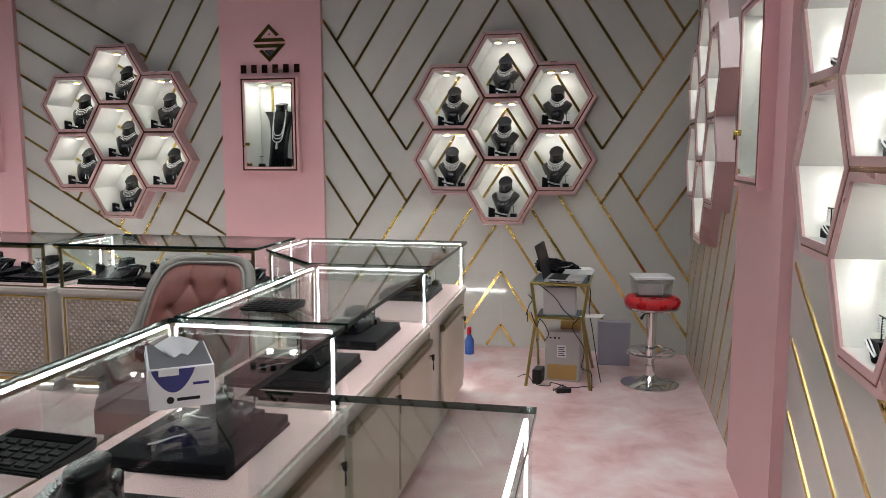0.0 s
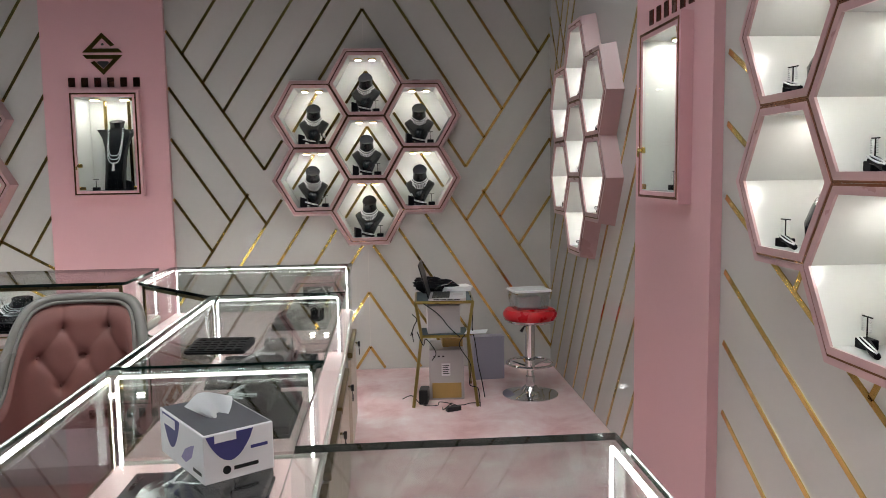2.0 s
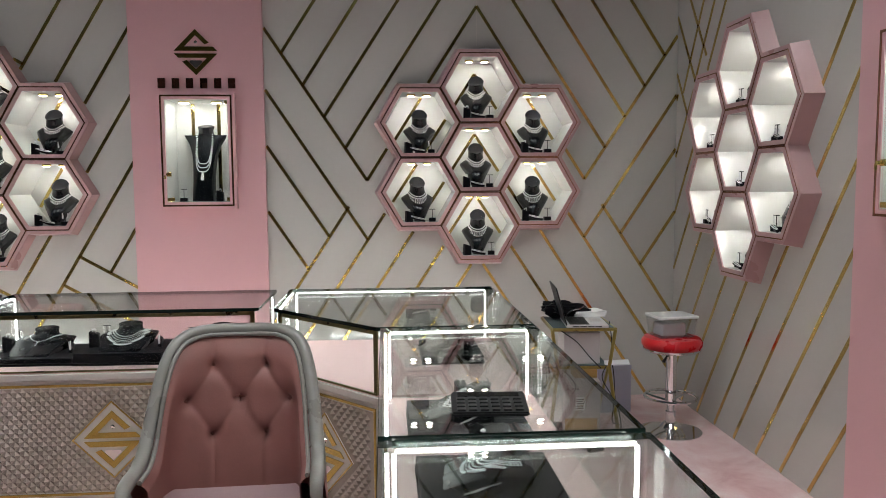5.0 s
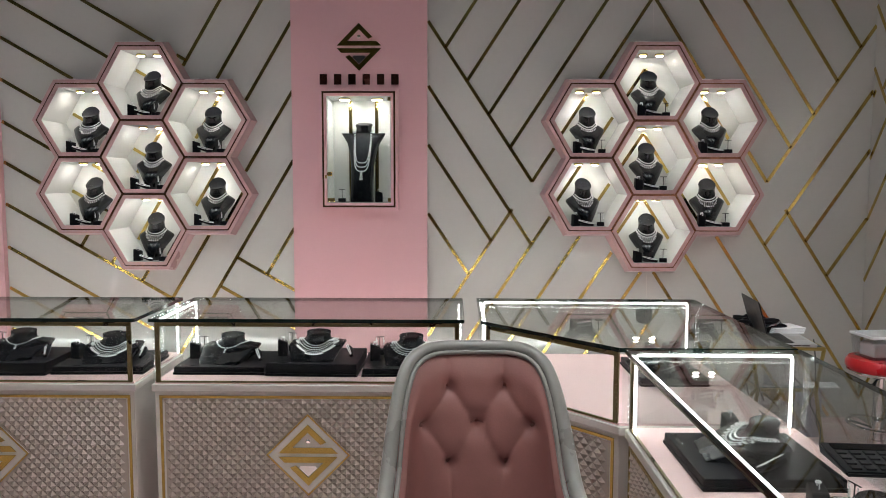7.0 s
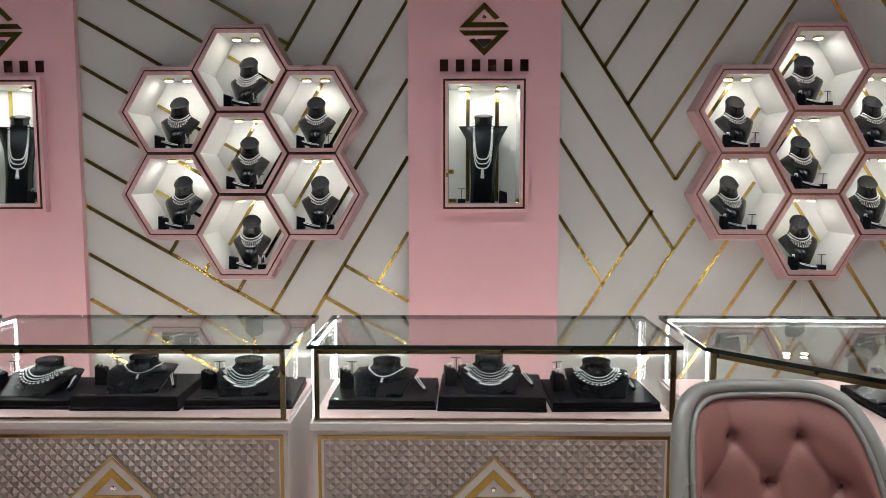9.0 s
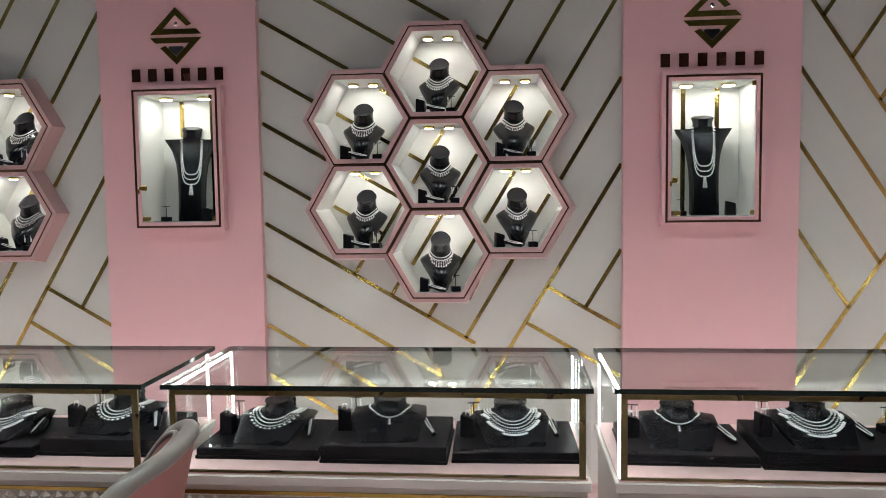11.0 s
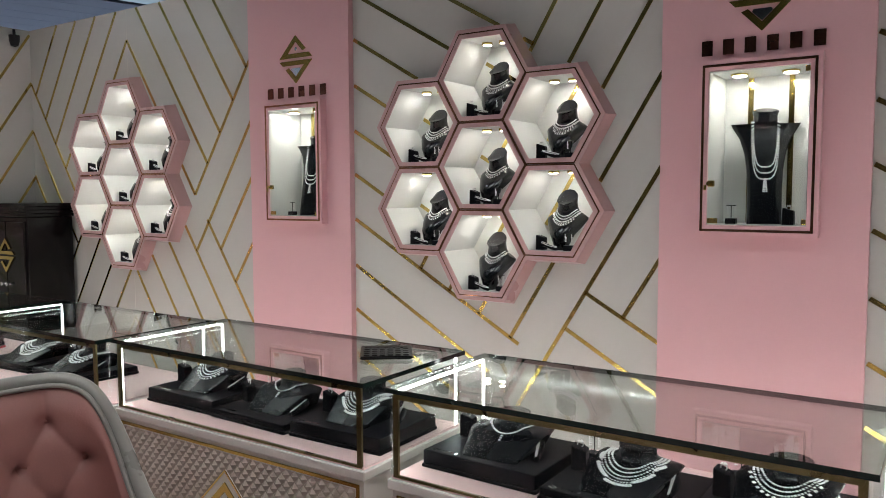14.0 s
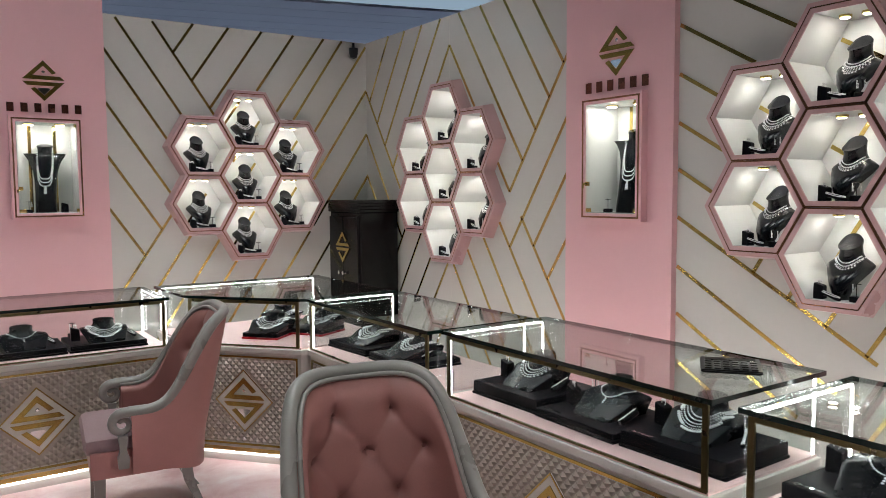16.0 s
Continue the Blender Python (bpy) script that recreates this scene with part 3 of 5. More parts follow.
def wall_case(m, lines, seed, side=1):
    """Seven hexagonal lit cells in one case, its pieces inside; side -1 sets them out mirrored."""
    rnd = random.Random(seed)
    c = thing("hexagonal_wall_case", "pink honeycomb wall case of seven lit white cells", "display case", m, "honeycomb wall cases")
    if "body" not in CASE:
        bm = bmesh.new()
        V = [[bm.verts.new((x, y, z + CZ)) for x, z in u] for u, y in ((UNION0, -PROUD + 0.002), (UNION1, -PROUD + 0.002), (UNION2, 0.001), (UNION0, 0.001))]
        n = len(UNION0)
        for P, Q in zip(V, V[1:] + V[:1]):
            for i in range(n):
                bm.faces.new((P[i], P[(i + 1) % n], Q[(i + 1) % n], Q[i]))
        CASE["body"] = part("case_body", bm, PINKSAT, c)
    else:
        o = CASE["body"].copy()
        scene.collection.objects.link(o)
        o.parent = c
    a_in = A - 0.030 / math.cos(radians(30))
    for k, (cx, cz) in enumerate(CELLS):
        t = Matrix.Translation((cx, 0, CZ + cz))
        if "cell" not in CASE:
            bm = bmesh.new()
            h = hexagon(0, 0, a_in)
            F = [bm.verts.new((x, -PROUD + 0.0085, z)) for x, z in h]
            B = [bm.verts.new((x, DEEP, z)) for x, z in h]
            for i in range(6):
                bm.faces.new((F[i], F[(i + 1) % 6], B[(i + 1) % 6], B[i]))
            bm.faces.new(B)
            cell = part("cell", bm, WHITE, c)
            bm = bmesh.new()
            ring_prism(bm, hexagon(0, 0, A - 0.009), hexagon(0, 0, a_in - 0.001), -PROUD, -PROUD + 0.009)
            rim = part("rim", bm, PINKSAT, cell, "pink lacquered rim")
            bm = bmesh.new()
            ring_prism(bm, hexagon(0, 0, A - 0.0006), hexagon(0, 0, A - 0.0088), -PROUD + 0.003, -PROUD + 0.02)
            trim = part("metal_trim", bm, ROSE, cell, "rose gold inlay strip")
            lamps = []
            for s in (-1, 1):
                bm = bmesh.new()
                z0 = CH / 2 - 0.030
                cyl(bm, (s * 0.055, 0.072, z0 - 0.0005), (s * 0.055, 0.072, z0 - 0.014), 0.030, seg=16, mi=0)
                cyl(bm, (s * 0.055, 0.072, z0 - 0.0141), (s * 0.055, 0.072, z0 - 0.0155), 0.021, seg=12, mi=1)
                lamps.append(part("downlight", bm, [GOLD, SPOT], cell, "small round gold downlight, lit"))
            CASE["cell"], CASE["subs"] = cell, [rim, trim] + lamps
            cell.matrix_basis = t
        else:
            cell = CASE["cell"].copy()
            scene.collection.objects.link(cell)
            cell.parent, cell.matrix_basis = c, t
            for s in CASE["subs"]:
                o = s.copy()
                scene.collection.objects.link(o)
                o.parent = cell
        for p, q in lines:
            for a, b in pieces((p[0] - cx, p[1] - CZ - cz), (q[0] - cx, q[1] - CZ - cz), lambda x, z: in_hex(x, z, a_in - 0.012)):
                part("gold_strip", strip_bm(a, b, DEEP - 0.001), GOLD, cell)
        fl = m @ Matrix.Translation((cx, 0, CZ + cz - CH / 2 + 0.030))
        st = rnd.choice((0, 0, 1, 2))
        j = lambda s: rnd.uniform(-s, s)
        put("bust", fl @ pose(0.0 + j(0.012), 0.080 + j(0.012), 0, 0, 0, j(8)), "necklace busts in the wall cases", st)
        put("ring", fl @ pose(side * (-0.085 + j(0.006)), -0.025 + j(0.01), 0, 0, 0, j(20)), "ring holders in the wall cases")
        put("ear", fl @ pose(side * (0.083 + j(0.008)), -0.022 + j(0.01), 0, 0, 0, j(20)), "earring stands in the wall cases")
        put("bracelet", fl @ pose(-0.015 + j(0.006), -0.047 + j(0.004), 0, 0, 0, j(10)), "bracelets in the wall cases")
    return c


def emblem_bm(s, y0, y1):
    """Diamond mark made of two open triangles."""
    bm = bmesh.new()
    def poly(pts):
        prism(bm, [(x * s, z * s) for x, z in pts], y0, y1, "y")
    poly([(-1, 0.06), (0, 1.06), (0, 0.78), (-0.52, 0.26), (0.80, 0.26), (1.0, 0.06)])
    poly([(0, 1.06), (0.62, 0.44), (0.42, 0.36), (0, 0.78)])
    poly([(1, -0.06), (0, -1.06), (0, -0.78), (0.52, -0.26), (-0.80, -0.26), (-1.0, -0.06)])
    poly([(0, -1.06), (-0.62, -0.44), (-0.42, -0.36), (0, -0.78)])
    return bm


def stones(s, y, parent, m=None):
    """The two small stone shapes in a mark."""
    bm = bmesh.new()
    prism(bm, [(-0.26 * s, -0.38 * s), (0.26 * s, -0.38 * s), (0.30 * s, -0.46 * s), (0, -0.74 * s), (-0.30 * s, -0.46 * s)], y - 0.003, y, "y")
    a = part("stone", bm, CHROME, parent, "small silver stone shape")
    b = part("stone", cyl(bmesh.new(), (0, y, 0.46 * s), (0, y - 0.004, 0.46 * s), 0.085 * s, 0.05 * s, 8), CHROME, parent, "small silver stone shape")
    for o in (a, b):
        if m is not None:
            o.matrix_basis = m


TURN = {"pillar_1": 10, "pillar_2": 14, "pillar_3": -5, "pillar_6": -12}


def pillar(name, m, half, group="pillar cases", with_case=True):
    """A pink pillar, its mark, and the glazed case let into it."""
    P = 0.045
    bm = bmesh.new()
    bw, b0, b1 = 0.245, 1.425, 2.19
    iw, i0, i1 = bw - 0.034, b0 + 0.034, b1 - 0.034
    rect = [(-half, 0), (half, 0), (half, 3.35), (-half, 3.35)]
    sheet(bm, rect, [[(-iw - 0.008, i0 - 0.008), (iw + 0.008, i0 - 0.008), (iw + 0.008, i1 + 0.008), (-iw - 0.008, i1 + 0.008)]] if with_case else [], -P, 0.05)
    w = mesh_ob(name, bm, PINK)
    w.matrix_basis = m
    tagged(w, "matt pink painted pillar standing proud of the wall", "pillar", kind="structure")
    if not with_case:
        return w
    sign = thing("wall_sign", "gold two-triangle mark above a row of copper bars", "sign", m @ pose(0, -P, 0), "signs on the pillars")
    e = part("mark", emblem_bm(0.145, -0.006, 0.001), GOLDFLAT, sign)
    e.matrix_basis = pose(0, 0, 2.475)
    stones(0.145, -0.001, sign, pose(0, 0, 2.475))
    for k in range(6):
        bm = bmesh.new()
        x = -0.235 + 0.094 * k
        Q = lambda s, h: [(x - s, 2.267 - h), (x + s, 2.267 - h), (x + s, 2.267 + h), (x - s, 2.267 + h)]
        prism(bm, Q(0.024, 0.034), -0.006, 0.001, "y")
        part("bar", bm, COPPER, sign, "dark copper bar")
    c = thing("pillar_case", "pink framed glazed wall case, lit, with gold fittings", "display case", m, group)
    bm = bmesh.new()
    R = lambda w_, a, b: [(-w_, a), (w_, a), (w_, b), (-w_, b)]
    Y = -P - 0.055
    ring_prism(bm, R(bw + 0.012, b0 - 0.012, b1 + 0.012), R(iw, i0, i1), Y, -P + 0.002)
    part("frame", bm, PINK, c)
    bm = bmesh.new()
    ring_prism(bm, R(bw - 0.006, b0 + 0.006, b1 - 0.006), R(bw - 0.017, b0 + 0.017, b1 - 0.017), Y - 0.003, Y + 0.002)
    part("metal_trim", bm, ROSE, c, "rose gold inlay strip")
    bm = bmesh.new()
    D = 0.20
    h = R(iw - 0.003, i0 + 0.003, i1 - 0.003)
    F = [bm.verts.new((x, Y + 0.004, z)) for x, z in h]
    B = [bm.verts.new((x, D, z)) for x, z in h]
    for i in range(4):
        bm.faces.new((F[i], F[(i + 1) % 4], B[(i + 1) % 4], B[i]))
    bm.faces.new(B)
    part("lining", bm, WHITE, c)
    for s in (-1, 1):
        part("gold_strip", strip_bm(Vector((s * 0.09, i0 + 0.005)), Vector((s * 0.09, i1 - 0.005)), D - 0.001, 0.012), GOLD, c)
        bm = bmesh.new()
        cyl(bm, (s * 0.11, 0.04, i1 - 0.0035), (s * 0.11, 0.04, i1 - 0.014), 0.038, seg=16)
        cyl(bm, (s * 0.11, 0.04, i1 - 0.0141), (s * 0.11, 0.04, i1 - 0.0155), 0.030, seg=12, mi=1)
        part("downlight", bm, [GOLD, SPOT], c, "small round gold downlight, lit")
    door = part("glass_door", one_box(-iw + 0.003, Y + 0.010, i0 + 0.003, iw - 0.003, Y + 0.015, i1 - 0.003), GLASS, c)
    door.visible_shadow = False
    for s, z in ((1, i1 - 0.02), (1, i0 + 0.02), (-1, i0 + 0.02)):
        part("hinge", one_box(s * iw - 0.022 if s > 0 else -iw + 0.002, Y + 0.005, z - 0.012, s * iw - 0.002 if s > 0 else -iw + 0.05, Y + 0.0095, z + 0.012, bevel=0.002), GOLD, door, "gold glass clip")
    bm = bmesh.new()
    zl = i0 + 0.19
    box(bm, -iw + 0.004, Y - 0.004, zl - 0.014, -iw + 0.034, Y + 0.0095, zl + 0.014, bevel=0.003)
    cyl(bm, (-iw + 0.012, Y - 0.004, zl), (-iw + 0.012, Y - 0.022, zl), 0.009, seg=12)
    cyl(bm, (-iw - 0.004, Y - 0.014, zl - 0.006), (-iw - 0.004, Y - 0.014, zl - 0.03), 0.006, seg=8)
    part("lock", bm, GOLD, door, "gold lock with its key")
    fl = m @ Matrix.Translation((0, 0, i0))
    put("tall", fl @ pose(0.0, 0.095, 0, 0, 0, TURN.get(name, 0)), "tall busts in the pillar cases")
    put("ear", fl @ pose(-0.13, 0.03, 0), "earring stands in the pillar cases")
    put("ring", fl @ pose(0.12, 0.02, 0), "ring holders in the pillar cases")
    return w


# ---------------------------------------------------------------- setting
gr = mesh_ob("floor", one_box(-24, -8.2, -0.2, 8.2, 14, 0), FLOOR)
tagged(gr, "pink and white cloudy marbled floor", "floor", kind="structure")

chev_d, chev_a, weave, rise, side = chevron_lines(1.478), chevron_lines(1.43), weave_lines(0.9785), rising_lines(1.105), side_lines(1.2)
bay("wall_north_1", NORTH(-9.6195), 1.4305, 1.4305, chev_a)
bay("wall_north_2", NORTH(-6.3175), 0.9785, 0.9785, weave)
bay("wall_north_3", NORTH(-3.4675), 0.9785, 0.9785, weave)
bay("wall_north_4", NORTH(-0.118), 1.478, 1.458, chev_d)
bay("wall_east_1", EAST(5.2275), 1.1075, 1.1075, rise)
bay("wall_east_2", EAST(2.20), 1.02, 0.96, weave)
bay("wall_east_3", EAST(-2.0), 2.35, 3.0, [], False)
bay("wall_west_1", WEST(5.135), 1.20, 1.20, side)
bay("wall_west_2", WEST(0.0), 4.0, 3.05, [], False)
for k, x in enumerate((-7.7425, -4.8925, -2.0425)):
    pillar("pillar_%d" % (k + 1), NORTH(x), 0.4465)
pillar("pillar_4", EAST(3.67), 0.45)
pillar("pillar_5", EAST(0.795), 0.445, with_case=False)
pillar("pillar_6", WEST(3.4925), 0.4425)
wall_case(NORTH(-9.6195), chev_a, 1)
wall_case(NORTH(-6.3175), weave, 2)
wall_case(NORTH(-3.4675), weave, 3)
wall_case(NORTH(-0.107), chev_d, 4)
wall_case(EAST(5.19), rise, 5, -1)
wall_case(EAST(2.185), weave, 6, -1)
wall_case(WEST(5.11), side, 7)

# unseen hall walls, added to close off outside light, and the dark ceiling
for nm, b in (("unseen_wall_north", (-11.0, 9.0, 0, 8.0, 9.2, 5.2)), ("unseen_wall_south", (-20, -8.2, 0, 8, -8, 6)), ("unseen_wall_east", (8, -8.2, 0, 8.2, 9.2, 6))):
    tagged(mesh_ob(nm, one_box(*b), HALLW), "unseen plain grey hall wall, added to close off light", "wall", kind="structure")
tagged(mesh_ob("ceiling", one_box(-17.0, -8.2, 5.2, 8.2, 9.2, 5.3), DARK), "dark hall ceiling", "ceiling", kind="structure")


# ---------------------------------------------------------------- showcases
H, GZ = 1.0, 0.715      # top of the glass, floor of the glass box


def stud_bm(L, Hh, skip=0.20):
    """Pressed rows of little pyramids over a panel; left free round the mark."""
    sp, rz = 0.0425, 0.0215
    vs, fs = [], []
    nz = int(Hh / rz)
    for r in range(nz):
        z = -Hh / 2 + rz * (r + 0.6)
        off = sp / 2 if r % 2 else 0
        n = int(L / sp)
        for k in range(n):
            x = -L / 2 + sp * (k + 0.5) + off
            if abs(x) > L / 2 - 0.02 or (abs(x) + abs(z)) < skip:
                continue
            i = len(vs)
            vs += [(x - 0.0185, 0, z), (x, 0, z - 0.0185), (x + 0.0185, 0, z), (x, 0, z + 0.0185), (x, -0.0125, z)]
            fs += [(i, i + 1, i + 4), (i + 1, i + 2, i + 4), (i + 2, i + 3, i + 4), (i + 3, i, i + 4)]
    return vs, fs


STUDS = {}


def showcase(name_label, pts, fronts, leds, group, posts=True, backs=(), joined=()):
    """A counter on the outline pts (anticlockwise): closed base, lit glass box on it.
    fronts: edges with quilted panels; leds: edges with a light strip under the top."""
    c = thing("showcase", name_label, "display counter", None, group)
    n = len(pts)
    cx, cy = sum(p[0] for p in pts) / n, sum(p[1] for p in pts) / n
    def inset(d):
        out = []
        for i in range(n):
            a, b, e = (Vector(pts[(i + k) % n]) for k in (-1, 0, 1))
            n1, n2 = (b - a).normalized(), (e - b).normalized()
            n1, n2 = Vector((-n1.y, n1.x)), Vector((-n2.y, n2.x))
            m = (n1 + n2).normalized()
            out.append(tuple(b + m * d / max(0.4, m.dot(n1))))
        return out
    bm = bmesh.new()
    prism(bm, inset(0.012), 0.10, 0.672)
    part("base", bm, BASEC, c)
    bm = bmesh.new()
    prism(bm, inset(0.055), 0.0, 0.0995)
    part("plinth", bm, BASEC, c)
    bm = bmesh.new()
    prism(bm, inset(0.0), 0.6725, 0.705)
    bmesh.ops.bevel(bm, geom=bm.edges[:], offset=0.003, segments=1, affect="EDGES")
    part("counter_rail", bm, BASEC, c)
    bm = bmesh.new()
    prism(bm, inset(0.012), 0.7055, GZ)
    part("display_floor", bm, SHELF, c, "pale pink display floor")
    bm = bmesh.new()
    prism(bm, inset(-0.003), H - 0.012, H)
    top = part("glass_top", bm, GLASSTOP, c)
    top.visible_shadow = False
    bm = bmesh.new()
    O, I = inset(-0.0045), inset(-0.0032)
    for i in range(n):
        j = (i + 1) % n
        if i in joined:
            continue
        v = [bm.verts.new((*p, z)) for p, z in ((O[i], H - 0.0155), (O[j], H - 0.0155), (O[j], H + 0.0005), (O[i], H + 0.0005))]
        w = [bm.verts.new((*p, z)) for p, z in ((I[i], H - 0.0155), (I[j], H - 0.0155), (I[j], H + 0.0005), (I[i], H + 0.0005))]
        bm.faces.new(v)
        bm.faces.new(w[::-1])
        bm.faces.new((v[3], v[2], w[2], w[3]))
        bm.faces.new((v[0], v[1], w[1], w[0]))
    part("polished_edge", bm, EDGE, top, "dark green polished glass edge")
    Pn = inset(0.006)
    for i in range(n):
        j = (i + 1) % n
        a, b = Vector(Pn[i]), Vector(Pn[j])
        d = (b - a)
        L = d.length
        d.normalize()
        m = Matrix.Translation((*((a + b) / 2), 0)) @ Matrix.Rotation(math.atan2(d.y, d.x), 4, "Z")
        if i in joined:
            continue
        g = part("glass_pane", one_box(-L / 2 + 0.009, -0.003, GZ + 0.001, L / 2 - 0.009, 0.003, H - 0.0125), GLASS, c)
        g.matrix_basis = m
        g.visible_shadow = False
        if i in fronts and posts:
            bm = bmesh.new()
            R = lambda w_, z0, z1: [(-w_, z0), (w_, z0), (w_, z1), (-w_, z1)]
            ring_prism(bm, R(L / 2 - 0.012, GZ - 0.004, H - 0.016), R(L / 2 - 0.032, GZ + 0.004, H - 0.036), 0.0035, 0.012)
            f = part("metal_frame", bm, BRONZE, c, "dull bronze frame")
            f.matrix_basis = m
        if i in fronts:
            pl, ph, zc = L - 0.085, 0.50, 0.385
            mm = m @ Matrix.Translation((0, 0.0055, zc))
            bm = bmesh.new()
            R = lambda w_, h_: [(-w_, -h_), (w_, -h_), (w_, h_), (-w_, h_)]
            ring_prism(bm, R(pl / 2 + 0.018, ph / 2 + 0.018), R(pl / 2 + 0.006, ph / 2 + 0.006), -0.004, 0.002)
            part("gold_frame", bm, GOLDFLAT, c, "gold inlay frame").matrix_basis = mm
            key = round(pl, 2)
            if key not in STUDS:
                vs, fs = stud_bm(pl, ph)
                me = bpy.data.meshes.new("quilted_panel")
                b0 = len(vs)
                vs += [(-pl / 2, 0.0002, -ph / 2), (pl / 2, 0.0002, -ph / 2), (pl / 2, 0.0002, ph / 2), (-pl / 2, 0.0002, ph / 2)]
                fs.append((b0, b0 + 1, b0 + 2, b0 + 3))
                me.from_pydata(vs, [], fs)
                me.materials.append(QUILT)
                STUDS[key] = me
            q = new("quilted_panel", STUDS[key])
            q.parent, q.matrix_basis = c, mm
            q["kind"] = "stuff"
            bm = bmesh.new()
            D = lambda s: [(-s, 0), (0, -s), (s, 0), (0, s)]
            prism(bm, D(0.186), -0.006, 0.001, "y")
            dm = part("diamond_plate", bm, BASEC, c)
            dm.matrix_basis = mm
            bm = bmesh.new()
            ring_prism(bm, D(0.188), D(0.178), -0.008, -0.0055)
            part("gold_edge", bm, GOLDFLAT, dm, "gold edge strip")
            part("mark", emblem_bm(0.132, -0.010, -0.0055), GOLDFLAT, dm, "gold mark of two triangles")
            stones(0.132, -0.006, dm)
        # plinth light and gold skirt
        if i in fronts:
            a2, b2 = Vector(inset(0.045)[i]), Vector(inset(0.045)[j])
            L2 = (b2 - a2).length
            part("gold_skirt", one_box(-L2 / 2, 0.0, 0.062, L2 / 2, 0.009, 0.0985), GOLD, c, "gold skirting strip").matrix_basis = Matrix.Translation((*((a2 + b2) / 2), 0)) @ Matrix.Rotation(math.atan2(d.y, d.x), 4, "Z")
            part("plinth_light", one_box(-L2 / 2, -0.004, 0.050, L2 / 2, 0.0095, 0.060), FOOTLED, c, "lit strip").matrix_basis = Matrix.Translation((*((a2 + b2) / 2), 0)) @ Matrix.Rotation(math.atan2(d.y, d.x), 4, "Z")
        # Hidden glowing strip, added to lift the wall behind the counter.
        if i in backs:
            low = 0.24 if posts else 0.640
            part("added_wall_wash", one_box(-L / 2 + 0.03, -0.010, low, L / 2 - 0.03, 0.004, low + (0.012 if posts else 0.022)), BACKFILL, c, "unseen lit strip on the staff side, added to brighten the wall").matrix_basis = m @ pose(0, 0, 0)
        if i in leds:
            strip, v0, v1 = leds[i]
            if strip:
                part("light_strip", one_box(-L / 2 + 0.03, 0.006, H - 0.0215, L / 2 - 0.03, 0.014, H - 0.0135), LED, c, "lit strip under the glass").matrix_basis = m
            for s, on in ((-1, v0), (1, v1)):
                if on:
                    part("light_strip", one_box(s * (L / 2 - 0.026) - 0.0042, 0.006, GZ + 0.004, s * (L / 2 - 0.026) + 0.0042, 0.012, H - 0.024), LED, c, "lit strip in the corner").matrix_basis = m
    return c


def rect(x0, y0, x1, y1):
    return [(x0, y0), (x1, y0), (x1, y1), (x0, y1)]


YF, YB = 4.51, 5.115
run = "glass showcases along the wall"
LABEL = "champagne quilted showcase with a lit glass box"
for x0, x1 in ((-8.375, -7.115), (-7.09, -5.715), (-5.62, -4.265), (-4.195, -2.832), (-2.762, -1.381)):
    showcase(LABEL, rect(x0, YF - (0.06 if x0 < -7.1 else 0.0), x1, YB - (0.07 if x0 < -7.1 else 0)), [0], {3: (1, 1, 1), 1: (0, 0, 1)}, run, backs=[2])
showcase("angled corner showcase with a lit glass box", [(-1.302, 4.488), (-0.817, 3.955), (-0.18, 3.955), (-0.195, 5.10), (-1.30, 5.12)], [0], {3: (1, 1, 1), 4: (1, 0, 1)}, run, backs=[3])
showcase("quilted showcase with a lit glass box, drawers behind", rect(-0.80, 2.615, -0.178, 3.93), [3], {3: (1, 1, 0), 2: (1, 1, 1)}, run)
showcase("quilted showcase with a lit glass box, its top in use", [(-0.80, 1.22), (-0.178, 1.22), (-0.178, 1.872), (-0.178, 2.575), (-0.80, 2.575)], [4], {4: (1, 1, 0), 3: (1, 1, 1)}, run, joined=[1])
showcase("small glass showcase with bare glass sides", rect(-0.1715, 0.62, 0.50, 1.875), [], {1: (1, 1, 1)}, run, False, backs=[1], joined=[3])
showcase("angled corner showcase with a lit glass box", [(-9.53, 3.90), (-8.955, 3.93), (-8.385, 4.415), (-8.40, 5.04), (-9.50, 5.04)], [1], {4: (1, 1, 1), 0: (1, 0, 0)}, run, backs=[3, 4])
showcase(LABEL, rect(-9.55, 2.42, -8.93, 3.83), [1], {2: (1, 1, 1)}, run, backs=[3])


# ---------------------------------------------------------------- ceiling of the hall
# Out-of-view hall light; its deep baffle is added to dim the wall tops.
def unseen_ceiling_light(m):
    e = thing("unseen_ceiling_light", "unseen square ceiling light, deep-framed to keep light off the upper walls", "ceiling light", m, "ceiling lights")
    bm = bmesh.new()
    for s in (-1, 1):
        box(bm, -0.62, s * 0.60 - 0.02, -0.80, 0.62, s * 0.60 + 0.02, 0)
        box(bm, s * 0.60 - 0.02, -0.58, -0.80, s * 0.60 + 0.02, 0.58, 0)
    part("frame", bm, DARK, e, "deep dark baffle, added to keep the upper walls dim")
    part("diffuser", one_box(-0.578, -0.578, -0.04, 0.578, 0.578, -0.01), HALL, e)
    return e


# Unseen lamps, spaced to brighten walls and floor as needed.
lamp = unseen_ceiling_light(pose(-9.3, 4.6, 5.19))
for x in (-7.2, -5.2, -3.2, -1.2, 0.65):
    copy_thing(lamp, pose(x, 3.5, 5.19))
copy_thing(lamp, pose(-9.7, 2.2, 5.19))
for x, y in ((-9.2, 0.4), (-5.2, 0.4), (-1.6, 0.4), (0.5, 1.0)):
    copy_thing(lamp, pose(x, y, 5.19))

